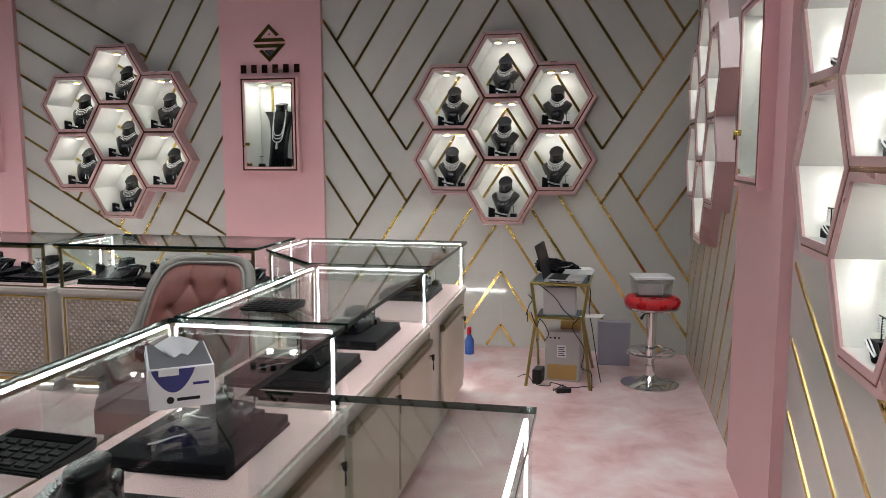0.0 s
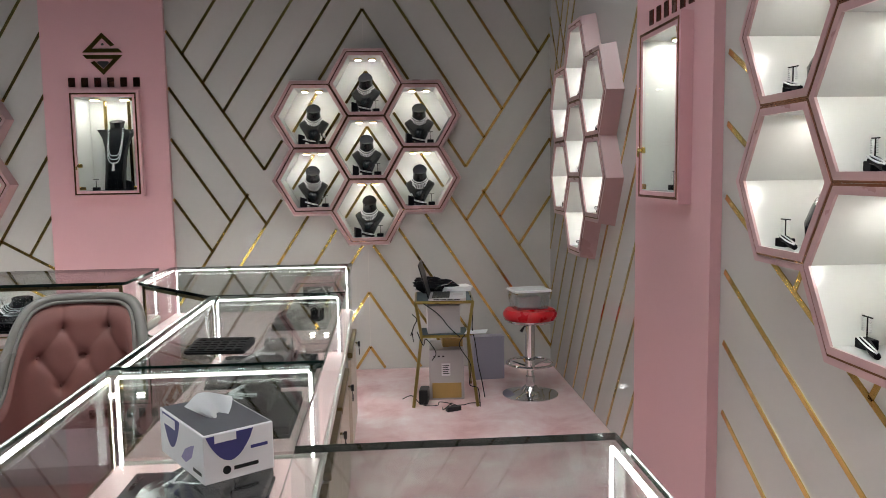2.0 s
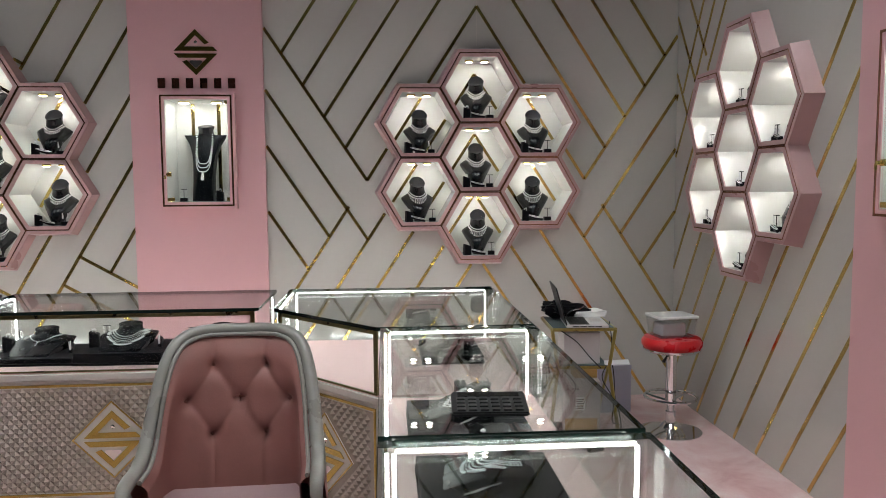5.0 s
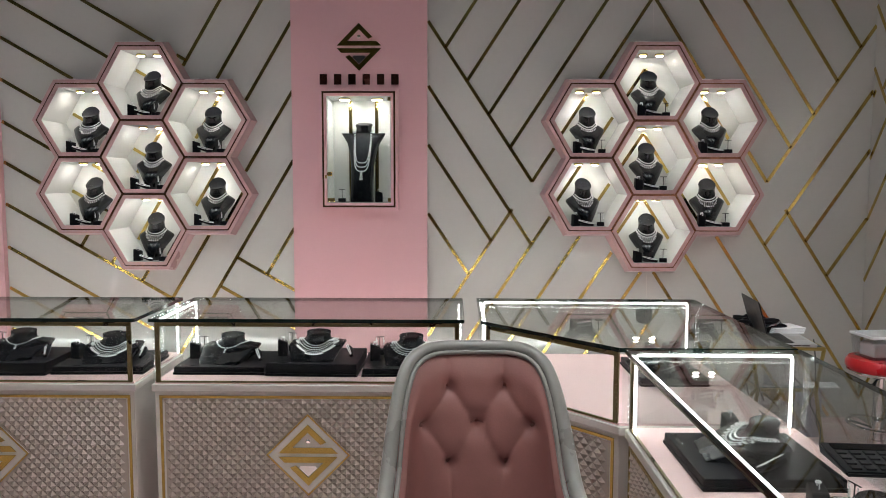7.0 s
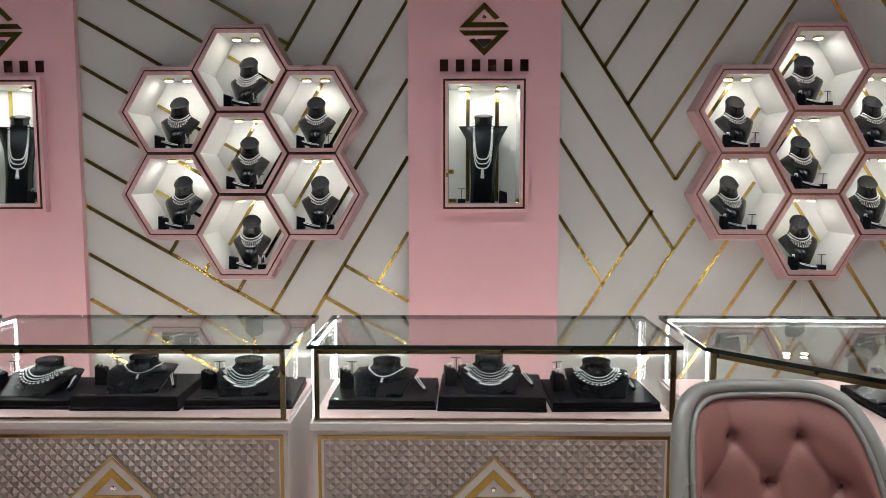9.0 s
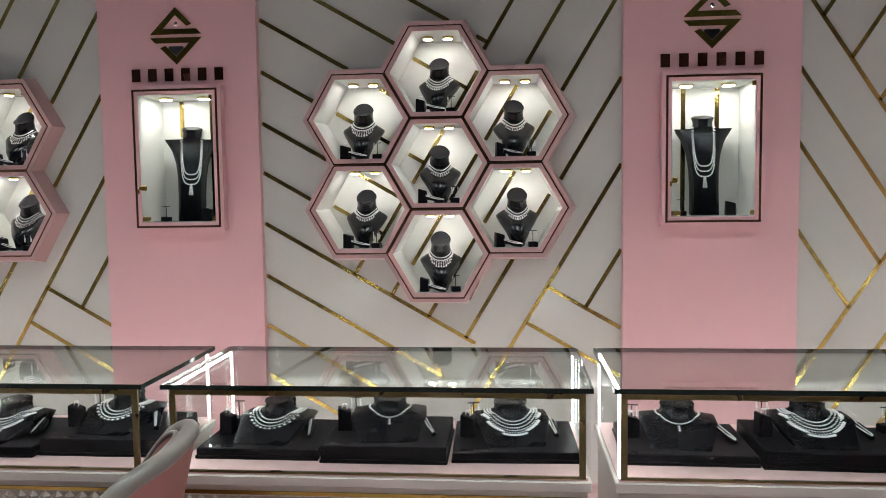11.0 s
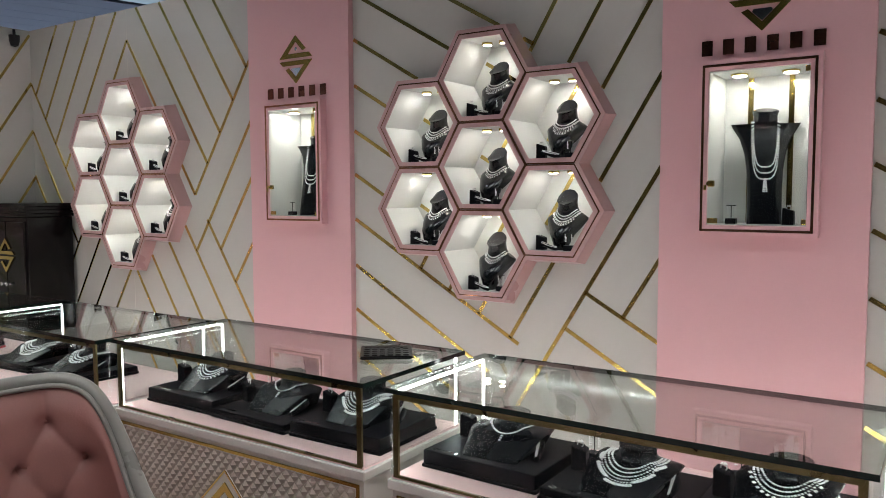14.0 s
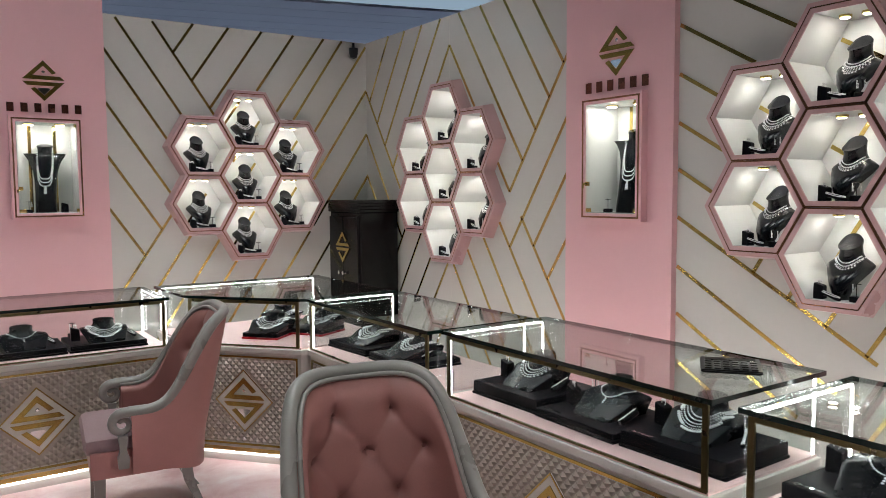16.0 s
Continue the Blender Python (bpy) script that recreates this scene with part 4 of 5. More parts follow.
# blue-grey metal ceiling strips beyond the west wall
sof = thing("metal_ceiling", "blue-grey metal plank ceiling above the west wall", "ceiling", pose(-12.48, 4.5, 3.62, 0, 0, -16), kind="structure")
for k in range(16):
    part("plank", one_box(-0.36 * k - 0.352, -7, 0, -0.36 * k, 6.5, 0.03, bevel=0.004), LAV, sof)


# ---------------------------------------------------------------- chairs
BUTTONS = [(-0.100, 0.885), (0.100, 0.885), (-0.195, 0.765), (0.0, 0.765), (0.195, 0.765), (-0.100, 0.635), (0.100, 0.635)]


def chair_point(th, v, off):
    """A place on the wrapped back: th round the seat, v from seat to rail, off outwards."""
    c, s = abs(math.cos(th)), math.sin(th)
    zt = 0.595 + 0.325 * smooth(0.02, 0.80, c) + 0.09 * smooth(0.45, 1.0, c) - 0.03 * smooth(0.0, 0.3, c) * (1 - smooth(0.3, 0.6, c))
    z = 0.33 + (zt - 0.33) * v
    x = 0.315 * math.copysign(abs(s) ** 0.60, s)
    y = -0.105 + 0.345 * c ** 0.60
    lean = max(0.0, (z - 0.40) / 0.64)
    y += 0.15 * lean ** 1.2 * c ** 0.5
    x *= 1 - 0.05 * lean * c
    nx, ny = (x / 0.305), (y + 0.02) / 0.30
    ny *= 0.25 + 0.75 * smooth(0.05, 0.55, c)
    L = math.hypot(nx, ny) or 1
    return Vector((x + off * nx / L, y + off * ny / L, z))


def tuft(p):
    """How far the padding is drawn in at a place of the buttoned back."""
    if p.y < 0.0 or p.z < 0.45:
        return 0.0
    q = Vector((p.x, p.z))
    dmin, fmin = 9.0, 9.0
    for i, bt in enumerate(BUTTONS):
        a = Vector(bt)
        dmin = min(dmin, (q - a).length)
        if a.y > 0.86 and q.y > a.y:
            fmin = min(fmin, abs(q.x - a.x))
        if a.y < 0.65 and q.y < a.y:
            fmin = min(fmin, abs(q.x - a.x))
        for bu in BUTTONS[:i]:
            b = Vector(bu)
            if (a - b).length < 0.19 and abs(a.y - b.y) > 0.04:
                k = max(0, min(1, (q - a).dot(b - a) / (b - a).length_squared))
                fmin = min(fmin, (q - a - (b - a) * k).length)
    return 0.046 * math.exp(-dmin / 0.019) + 0.009 * math.exp(-fmin / 0.013)


def armchair(m):
    c = thing("armchair", "rose velvet armchair with buttoned back and silver-grey frame", "armchair", m, "armchairs at the counters")
    NT, NV = 180, 64
    ths = [-math.pi / 2 + math.pi * i / NT for i in range(NT + 1)]
    bm = bmesh.new()
    G = []
    for th in ths:
        row = []
        for k in range(NV + 1):
            v = k / NV
            pad = 0.058 * (1 - 0.75 * max(0.0, 1 - (1 - v) * 6) ** 2)
            row.append(bm.verts.new(chair_point(th, v, -pad - 0.008 + tuft(chair_point(th, v, -0.03)) * min(1.0, (1 - v) * 9 + 0.25))))
        G.append(row)
    for i in range(NT):
        for k in range(NV):
            bm.faces.new((G[i][k], G[i + 1][k], G[i + 1][k + 1], G[i][k + 1]))
    part("backrest", bm, CHAIRSHADE, c, "buttoned rose velvet back", smooth=True)
    tu = ths[::2]
    bm = bmesh.new()
    G = [[bm.verts.new(chair_point(th, k / 12 * 1.10 - 0.10, 0.014 + 0.014 * math.sin(math.pi * k / 12))) for k in range(13)] for th in tu]
    for i in range(len(tu) - 1):
        for k in range(12):
            bm.faces.new((G[i][k], G[i][k + 1], G[i + 1][k + 1], G[i + 1][k]))
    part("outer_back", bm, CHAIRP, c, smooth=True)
    for bx, bz in BUTTONS[:7]:
        best = min(((chair_point(th, k / 40, -0.034), th) for th in ths for k in range(41)), key=lambda q: (q[0].x - bx) ** 2 + (q[0].z - bz) ** 2)
        b = part("button", lathe(bmesh.new(), [(0.0, -0.004), (0.009, -0.002), (0.010, 0.001), (0.006, 0.005), (0.0, 0.006)], 10), CHAIRSHADE, c, smooth=True)
        b.matrix_basis = Matrix.Translation(best[0] + Vector((0, 0.010, 0))) @ pose(0, 0, 0, 90)
    def even(v, off, n=110):
        fine = [chair_point(-math.pi / 2 + math.pi * i / 3000, v, off) for i in range(3001)]
        run = [0.0]
        for a, b in zip(fine, fine[1:]):
            run.append(run[-1] + (b - a).length)
        out, k = [], 0
        for i in range(n + 1):
            while k < 3000 and run[k] < run[-1] * i / n:
                k += 1
            out.append(fine[k])
        for _ in range(3):
            out = [out[0]] + [(a + 2 * b + c2) / 4 for a, b, c2 in zip(out, out[1:], out[2:])] + [out[-1]]
        return out
    pts = even(1.0, -0.004)
    e0, e1 = pts[0], pts[-1]
    curl = [(-0.018, -0.001)]
    for k in range(22):
        an, rad = math.radians(90 + 20 * k), 0.052 - 0.036 * k / 21
        curl.append((-0.040 + rad * math.cos(an), -0.054 + rad * math.sin(an)))
    scroll = lambda e: [Vector((e.x, e.y + a, e.z + b)) for a, b in curl]
    rail = scroll(e0)[::-1] + pts + scroll(e1)
    n = len(curl)
    taper = [0.025 - 0.011 * min(1.0, 1.6 * k / (n - 1)) for k in range(n)]
    part("rail", tube(bmesh.new(), rail, taper[::-1] + [0.026] * len(pts) + taper, 14), SILVER, c, "silver-grey painted curved rail", smooth=True)
    part("rail_bead", tube(bmesh.new(), even(0.985, -0.040), 0.008, 14), SILVER, c, smooth=True)
    for s in (-1, 1):
        bm = bmesh.new()
        prism(bm, [(-0.022, 0.335), (0.022, 0.335), (0.026, 0.38), (0.014, 0.42), (0.022, 0.490), (-0.022, 0.490), (-0.014, 0.42), (-0.026, 0.38)], -0.02, 0.02, "y")
        part("arm_support", bm, SILVER, c, "silver-grey carved arm support").matrix_basis = pose(s * 0.314, -0.145, 0, 0, 0, 90)
    bm = bmesh.new()
    box(bm, -0.275, -0.310, 0.385, 0.275, 0.16, 0.475, bevel=0.035)
    part("seat", bm, SEATP, c, "mauve velvet seat cushion", smooth=True)
    bm = bmesh.new()
    prism(bm, [(-0.285, -0.285), (0.285, -0.285), (0.285, 0.02), (0.20, 0.17), (0.0, 0.22), (-0.20, 0.17), (-0.285, 0.02)], 0.285, 0.41)
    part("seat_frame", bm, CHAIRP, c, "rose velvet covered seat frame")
    for sx in (-1, 1):
        for sy, ky in ((-0.245, -0.01), (0.14, 0.12)):
            bm = bmesh.new()
            R = []
            for z, w, dy in ((0.30, 0.026, 0.0), (0.19, 0.023, ky * 0.15), (0.09, 0.019, ky * 0.5), (0.0, 0.016, ky)):
                R.append([bm.verts.new((sx * 0.225 + a * w, sy + dy + b * w, z)) for a, b in ((-1, -1), (1, -1), (1, 1), (-1, 1))])
            for P, Q in zip(R, R[1:]):
                for k in range(4):
                    bm.faces.new((P[k], P[(k + 1) % 4], Q[(k + 1) % 4], Q[k]))
            bm.faces.new(R[0])
            bm.faces.new(R[-1])
            part("leg", bm, SILVER, c, "silver-grey tapered leg")
    return c


chair = armchair(pose(-1.335, 3.54, 0, 0, 0, 2))
copy_thing(chair, pose(-4.34, 4.08, 0, 0, 0, -82) @ Matrix.Diagonal((1, 1, 0.925, 1)))
copy_thing(chair, pose(-6.24, 3.77, 0, 0, 0, 81))
copy_thing(chair, pose(-8.36, 3.56, 0, 0, 0, -7))


# ---------------------------------------------------------------- trays in the showcases
def tray(m, w, d, hh=0.038):
    red = w < 0.3
    e = thing("display_tray", "small black display tray on a red edged foot" if red else "flat black leatherette display tray with small silver marks", "display tray", m, "trays in the showcases")
    part("foot", one_box(-w / 2, -d / 2, 0, w / 2, d / 2, 0.012, bevel=0.003), RED if red else VELVET, e)
    part("body", one_box(-w / 2 + 0.004, -d / 2 + 0.004, 0.0125, w / 2 - 0.004, d / 2 - 0.004, hh, bevel=0.004), BLACK, e)
    z = hh + 0.0003
    bm = bmesh.new()
    for k, a in enumerate((0.0, 0.012, 0.021, 0.033, 0.043, 0.052)):
        box(bm, -w / 2 + 0.065 + a, -d / 2 + 0.020, z, -w / 2 + 0.065 + a + (0.008 if k % 2 else 0.006), -d / 2 + 0.032, z + 0.0009)
    part("printed_bars", bm, CHROME, e, "row of short silver printed bars")
    bm = bmesh.new()
    ring_prism(bm, [(-0.017, 0), (0, -0.012), (0.017, 0), (0, 0.012)], [(-0.009, 0), (0, -0.006), (0.009, 0), (0, 0.006)], 0, 0.0009)
    part("printed_diamond", bm, CHROME, e, "small silver printed diamond").matrix_basis = pose(-w / 2 + 0.04, -d / 2 + 0.026, z + 0.0009, -90)
    return e


TRAYS = {}


def tray_set(m, w, d, style, rnd, full=True, hh=0.038):
    """A tray and the pieces set out on it; m at the tray's middle on the display floor, front to -y."""
    key = (round(w, 2), round(d, 2), hh)
    if key not in TRAYS:
        TRAYS[key] = tray(m, w, d, hh)
    else:
        copy_thing(TRAYS[key], m)
    j = lambda s: rnd.uniform(-s, s)
    up = hh + 0.0005
    put("flat", m @ pose((0.0 if full else 0.01) + j(0.012), 0.01 + j(0.015), up, 0, 0, j(7)) @ Matrix.Diagonal((1.05, 1.12, 0.82, 1)), "necklace forms on the trays", style)
    if full:
        put("ring", m @ pose(-w / 2 + 0.050 + j(0.008), 0.0 + j(0.03), up, 0, 0, j(15)), "ring holders on the trays")
        put("bracelet", m @ pose(w / 2 - 0.060 + j(0.006), 0.0 + j(0.03), up, 0, 0, -66 + j(10)), "bracelets on the trays")
        put("ear", m @ pose(-w / 2 + 0.065 + j(0.01), 0.11 + j(0.02), up, 0, 0, j(15)), "earring stands on the trays")


rnd = random.Random(11)
for x0, x1, yf in ((-7.09, -5.715, YF), (-5.62, -4.265, YF), (-4.195, -2.832, YF), (-2.762, -1.381, YF)):
    for k in range(3):
        tray_set(pose(x0 + 0.262 + 0.432 * k, yf + (0.305, 0.285, 0.30)[k] + rnd.uniform(-0.012, 0.012), GZ, 0, 0, rnd.uniform(-2, 2)), 0.425, 0.36, (k + int(-x0)) % 3, rnd, True, (0.036, 0.058, 0.036)[(k + int(-x0)) % 2])
for k, x in enumerate((-8.18, -7.72)):
    tray_set(pose(x, 4.76, GZ, 0, 0, 4 - 7 * k), 0.40, 0.34, k, rnd, k == 1)
for k, y in enumerate((2.66, 3.09, 3.52)):
    tray_set(pose(-9.20, y, GZ, 0, 0, 90), 0.42, 0.36, (k + 1) % 3, rnd)
for x, y, r in ((-8.87, 4.42, 40), (-9.12, 4.60, 52), (-8.80, 4.72, 28)):
    tray_set(pose(x, y, GZ, 0, 0, r), 0.24, 0.26, rnd.choice((0, 1)), rnd, False)
tray_set(pose(-0.49, 2.20, GZ, 0, 0, -90), 0.42, 0.38, 2, rnd)
tray_set(pose(-0.50, 2.95, GZ, 0, 0, -90), 0.42, 0.40, 0, rnd)
tray_set(pose(-0.50, 3.55, GZ, 0, 0, -90), 0.42, 0.42, 1, rnd)
tray_set(pose(-0.46, 4.68, GZ, 0, 0, -90), 0.42, 0.30, 2, rnd)
copy_thing(TRAYS[(0.42, 0.38, 0.038)], pose(-0.47, 1.60, GZ, 0, 0, -90))
put("flat", pose(-0.455, 1.575, GZ + 0.0385, 0, 0, -62) @ Matrix.Diagonal((1.2, 1.2, 1.22, 1)), "necklace forms on the trays", 0)


# ---------------------------------------------------------------- on the counters
def calculator(m):
    e = thing("calculator", "black desk calculator with many keys", "calculator", m, "calculators on the glass tops")
    bm = bmesh.new()
    R = [[bm.verts.new(p) for p in q] for q in (
        [(-0.095, -0.07, 0.0), (0.095, -0.07, 0.0), (0.095, 0.07, 0.0), (-0.095, 0.07, 0.0)],
        [(-0.098, -0.073, 0.012), (0.098, -0.073, 0.012), (0.098, 0.073, 0.026), (-0.098, 0.073, 0.026)])]
    for k in range(4):
        bm.faces.new((R[0][k], R[0][(k + 1) % 4], R[1][(k + 1) % 4], R[1][k]))
    bm.faces.new(R[0])
    bm.faces.new(R[1])
    bmesh.ops.bevel(bm, geom=bm.edges[:], offset=0.004, segments=2, affect="EDGES")
    part("case", bm, PLASTIC, e)
    tilt = math.degrees(math.atan2(0.014, 0.146))
    s = part("screen", one_box(-0.08, 0.034, 0, 0.08, 0.062, 0.002), SAFE, e, "dark display")
    s.matrix_basis = pose(0, 0, 0.0193, tilt)
    for r in range(4):
        for k in range(6):
            b = part("key", one_box(-0.0105, -0.0085, 0, 0.0105, 0.0085, 0.0045, bevel=0.0015), PLASTIC, e)
            b.matrix_basis = pose(-0.0725 + 0.029 * k, 0, 0.0193, tilt) @ pose(0, -0.055 + 0.024 * r, 0)
    return e


calc = calculator(pose(-0.39, 1.41, H + 0.0005, 0, 0, -4))
copy_thing(calc, pose(-0.52, 2.80, H + 0.0005, 0, 0, -4))
copy_thing(calc, pose(-5.91, 4.88, H + 0.0005, 0, 0, 38))


def tissue_box(m):
    e = thing("tissue_box", "white and navy printed tissue box, opened, on the glass top", "tissue box", m)
    L, W, T = 0.235, 0.138, 0.092
    bm = bmesh.new()
    box(bm, -W / 2, -L / 2, 0, W / 2, L / 2, T, bevel=0.002)
    part("carton", bm, PAPER, e)
    bm = bmesh.new()
    prism(bm, [(-W / 2 + 0.004, -L / 2 + 0.004), (W / 2 - 0.004, -L / 2 + 0.004), (W / 2 - 0.004, L / 2 - 0.004), (-W / 2 + 0.004, L / 2 - 0.004)], T + 0.0003, T + 0.001)
    part("top_print", bm, SLATE, e, "dark grey top print")
    def arc(w, z0, n=14):
        return [(-w, T - 0.003)] + [(-w + 2 * w * k / n, T - 0.003 - z0 * math.sin(math.pi * k / n) ** 0.8) for k in range(1, n)] + [(w, T - 0.003)]
    bm = bmesh.new()
    prism(bm, [(x - 0.018, z) for x, z in arc(0.046, 0.052)], -L / 2 - 0.0012, -L / 2 - 0.0003, "y")
    part("front_print", bm, NAVY, e, "navy printed field")
    part("word_bar", one_box(-0.048, -L / 2 - 0.002, 0.075, -0.006, -L / 2 - 0.0013, 0.090), PAPER, e, "white word bar")
    part("word_bar", one_box(-0.012, -L / 2 - 0.0015, 0.017, 0.036, -L / 2 - 0.0004, 0.024), PLASTIC, e, "thin dark word bar")
    part("word_bar", one_box(0.022, -L / 2 - 0.0015, 0.050, 0.056, -L / 2 - 0.0004, 0.056), NAVY, e, "thin navy word bar")
    part("round_mark", cyl(bmesh.new(), (-0.026, -L / 2 - 0.0003, 0.020), (-0.026, -L / 2 - 0.0015, 0.020), 0.008, seg=14), PLASTIC, e, "round dark mark")
    bm = bmesh.new()
    prism(bm, arc(0.05, 0.062), 0, 0.0009, "y")
    s = part("side_print", bm, NAVY, e, "navy printed field")
    s.matrix_basis = pose(-W / 2 - 0.0003, 0.052, 0, 0, 0, -90)
    bm = bmesh.new()
    prism(bm, [(-0.045, 0.022), (-0.020, 0.018), (0.012, 0.036), (0.028, 0.064), (0.010, 0.058), (-0.022, 0.044)], 0, 0.0009, "y")
    part("feather_print", bm, LILAC, e, "pale violet feather shape").matrix_basis = pose(-W / 2 - 0.0003, -0.045, 0, 0, 0, -90)
    part("word_bar", one_box(-0.02, -0.0009, 0.014, 0.02, -0.0001, 0.020), PLASTIC, e, "thin dark word bar").matrix_basis = pose(-W / 2 - 0.0003, -0.085, 0, 0, 0, -90)
    s = part("word_bar", one_box(-0.035, -0.0009, 0.068, 0.03, -0.0001, 0.086), PAPER, e, "white word bar")
    s.matrix_basis = pose(-W / 2 - 0.0013, 0.055, 0, 0, 0, -90)
    bm = bmesh.new()
    n = 10
    G = []
    for i in range(n + 1):
        row = []
        for k in range(n + 1):
            u, v = i / n - 0.5, k / n
            row.append(bm.verts.new((0.07 * u * (0.45 + v), 0.016 * math.sin(u * 7 + v * 2) + 0.06 * v - 0.02, T - 0.002 + 0.034 * v - 0.05 * u * u * v)))
        G.append(row)
    for i in range(n):
        for k in range(n):
            bm.faces.new((G[i][k], G[i + 1][k], G[i + 1][k + 1], G[i][k + 1]))
    bmesh.ops.solidify(bm, geom=bm.faces[:], thickness=0.0012)
    part("tissue", bm, PAPER, e, "crumpled white tissue", smooth=True)
    return e


tissue_box(pose(-0.325, 1.825, H + 0.0005, 0, 0, 34))


# drawers and locks on the staff side of the end counters
def drawer_front(m, w):
    e = thing("cabinet_door", "cream cabinet door with a dark lock and hanging keys", "cabinet door", m, "staff side doors")
    part("panel", one_box(-w / 2, -0.018, 0.12, w / 2, 0.0, 0.60, bevel=0.003), STAFF, e)
    part("handle_strip", one_box(-w / 2, -0.026, 0.61, w / 2, 0.0, 0.64, bevel=0.004), BRONZE, e, "bronze handle strip")
    bm = bmesh.new()
    cyl(bm, (w / 2 - 0.06, -0.018, 0.56), (w / 2 - 0.06, -0.034, 0.56), 0.012, seg=12)
    k = part("lock", bm, CHROME, e)
    bm = bmesh.new()
    box(bm, w / 2 - 0.066, -0.046, 0.545, w / 2 - 0.054, -0.034, 0.575, bevel=0.002)
    box(bm, w / 2 - 0.065, -0.044, 0.495, w / 2 - 0.055, -0.038, 0.530, bevel=0.002)
    cyl(bm, (w / 2 - 0.06, -0.04, 0.53), (w / 2 - 0.06, -0.04, 0.547), 0.002, seg=6)
    part("key", bm, PLASTIC, k, "black headed keys")
    return e


for k, y in enumerate((1.56, 2.24, 2.945, 3.60, 4.53)):
    if k == 0:
        dfr = drawer_front(pose(-0.1895, y, 0, 0, 0, 90), 0.62)
    else:
        copy_thing(dfr, pose(-0.1895, y, 0, 0, 0, 90))


# ---------------------------------------------------------------- the work corner
def step_stand(m):
    e = thing("folding_stand", "gold metal folding stand used as a laptop table", "stand", m)
    bw, bt = 0.19, 0.70
    bm = bmesh.new()
    for s in (-1, 1):
        tube(bm, [(s * bw, -0.20, bt), (s * bw, 0.20, bt)], 0.011, 8)
    for y in (-0.2, 0.2):
        tube(bm, [(-bw, y, bt), (bw, y, bt)], 0.011, 8)
    part("top_frame", bm, BRASS, e, smooth=True)
    part("top_board", one_box(-bw + 0.008, -0.19, bt + 0.002, bw - 0.008, 0.19, bt + 0.012, bevel=0.003), DARK, e, "dark board")
    for s in (-1, 1):
        part("front_leg", tube(bmesh.new(), [(s * bw, -0.20, bt), (s * 0.155, -0.2, 0.47), (s * 0.215, -0.24, 0.0)], 0.011, 8), BRASS, e, smooth=True)
        part("back_leg", tube(bmesh.new(), [(s * 0.155, -0.18, 0.47), (s * 0.20, 0.32, 0.0)], 0.010, 8), BRASS, e, smooth=True)
    bm = bmesh.new()
    tube(bm, [(-0.155, -0.2, 0.47), (0.155, -0.2, 0.47), (0.155, 0.05, 0.47), (-0.155, 0.05, 0.47)], 0.010, 8, True)
    part("middle_frame", bm, BRASS, e, smooth=True)
    part("middle_shelf", one_box(-0.15, -0.19, 0.472, 0.15, 0.04, 0.482), DARK, e)
    return e


step_stand(pose(0.41, 5.52, 0, 0, 0, -3))


def laptop(m):
    e = thing("laptop", "open silver laptop on the gold stand", "laptop", m)
    b = part("keyboard_base", one_box(-0.17, -0.135, 0, 0.17, 0.115, 0.018, bevel=0.004), LAPTOP, e)
    part("key_bed", one_box(-0.148, -0.025, 0.0182, 0.148, 0.092, 0.0186), PLASTIC, b, "black key bed")
    for r_ in range(5):
        for k in range(11):
            part("key", one_box(-0.0115, -0.0095, 0, 0.0115, 0.0095, 0.003), PLASTIC, b).matrix_basis = pose(-0.133 + 0.0266 * k, -0.012 + 0.0225 * r_, 0.0187)
    part("touchpad", one_box(-0.05, -0.115, 0.0182, 0.05, -0.045, 0.0188), GREYBOX, b)
    for k in range(4):
        part("port", one_box(-0.02, -0.001, 0, 0.02, 0.001, 0.006), PLASTIC, b).matrix_basis = pose(-0.1705, 0.06 - 0.045 * k, 0.006, 0, 0, 90)
    s = part("screen", one_box(-0.17, -0.008, 0, 0.17, 0.0, 0.235, bevel=0.003), PLASTIC, e, "dark laptop screen")
    s.matrix_basis = pose(0, 0.117, 0.014, -16)
    return e


laptop(pose(0.425, 5.47, 0.7125, 0, 0, 84))


def cable(name_pts, r=0.0033, label="black cable trailing over the stand and floor"):
    e = mesh_ob("cable", tube(bmesh.new(), name_pts, r, 6), PLASTIC, True)
    return tagged(e, label, "cable", "cables round the stand")


def wig(a, b, n, amp, seed, low=None):
    r = random.Random(seed)
    a, b = Vector(a), Vector(b)
    out = []
    for i in range(n + 1):
        t = i / n
        p = a.lerp(b, t) + Vector((r.uniform(-amp, amp), r.uniform(-amp, amp), r.uniform(-amp, amp) if 0 < i < n else 0))
        if low is not None:
            p.z = max(low, p.z)
        out.append(p)
    fine = []
    for i in range(n):
        p0, p1, p2, p3 = out[max(0, i - 1)], out[i], out[i + 1], out[min(n, i + 2)]
        for k in range(6):
            t = k / 6
            fine.append(0.5 * (2 * p1 + (p2 - p0) * t + (2 * p0 - 5 * p1 + 4 * p2 - p3) * t * t + (3 * p1 - p0 - 3 * p2 + p3) * t ** 3))
    return fine + [out[-1]]


cable(wig((0.27, 5.31, 0.70), (0.50, 5.28, 0.47), 4, 0.02, 1))
cable(wig((0.50, 5.27, 0.48), (0.62, 5.24, 0.006), 6, 0.035, 2, 0.006))
cable(wig((0.60, 5.42, 0.73), (0.66, 5.45, 0.006), 6, 0.03, 3, 0.006))
cable(wig((0.24, 5.30, 0.52), (0.33, 5.27, 0.33), 4, 0.05, 4))
cable(wig((0.10, 5.45, 0.006), (0.48, 5.20, 0.006), 8, 0.05, 5, 0.006))
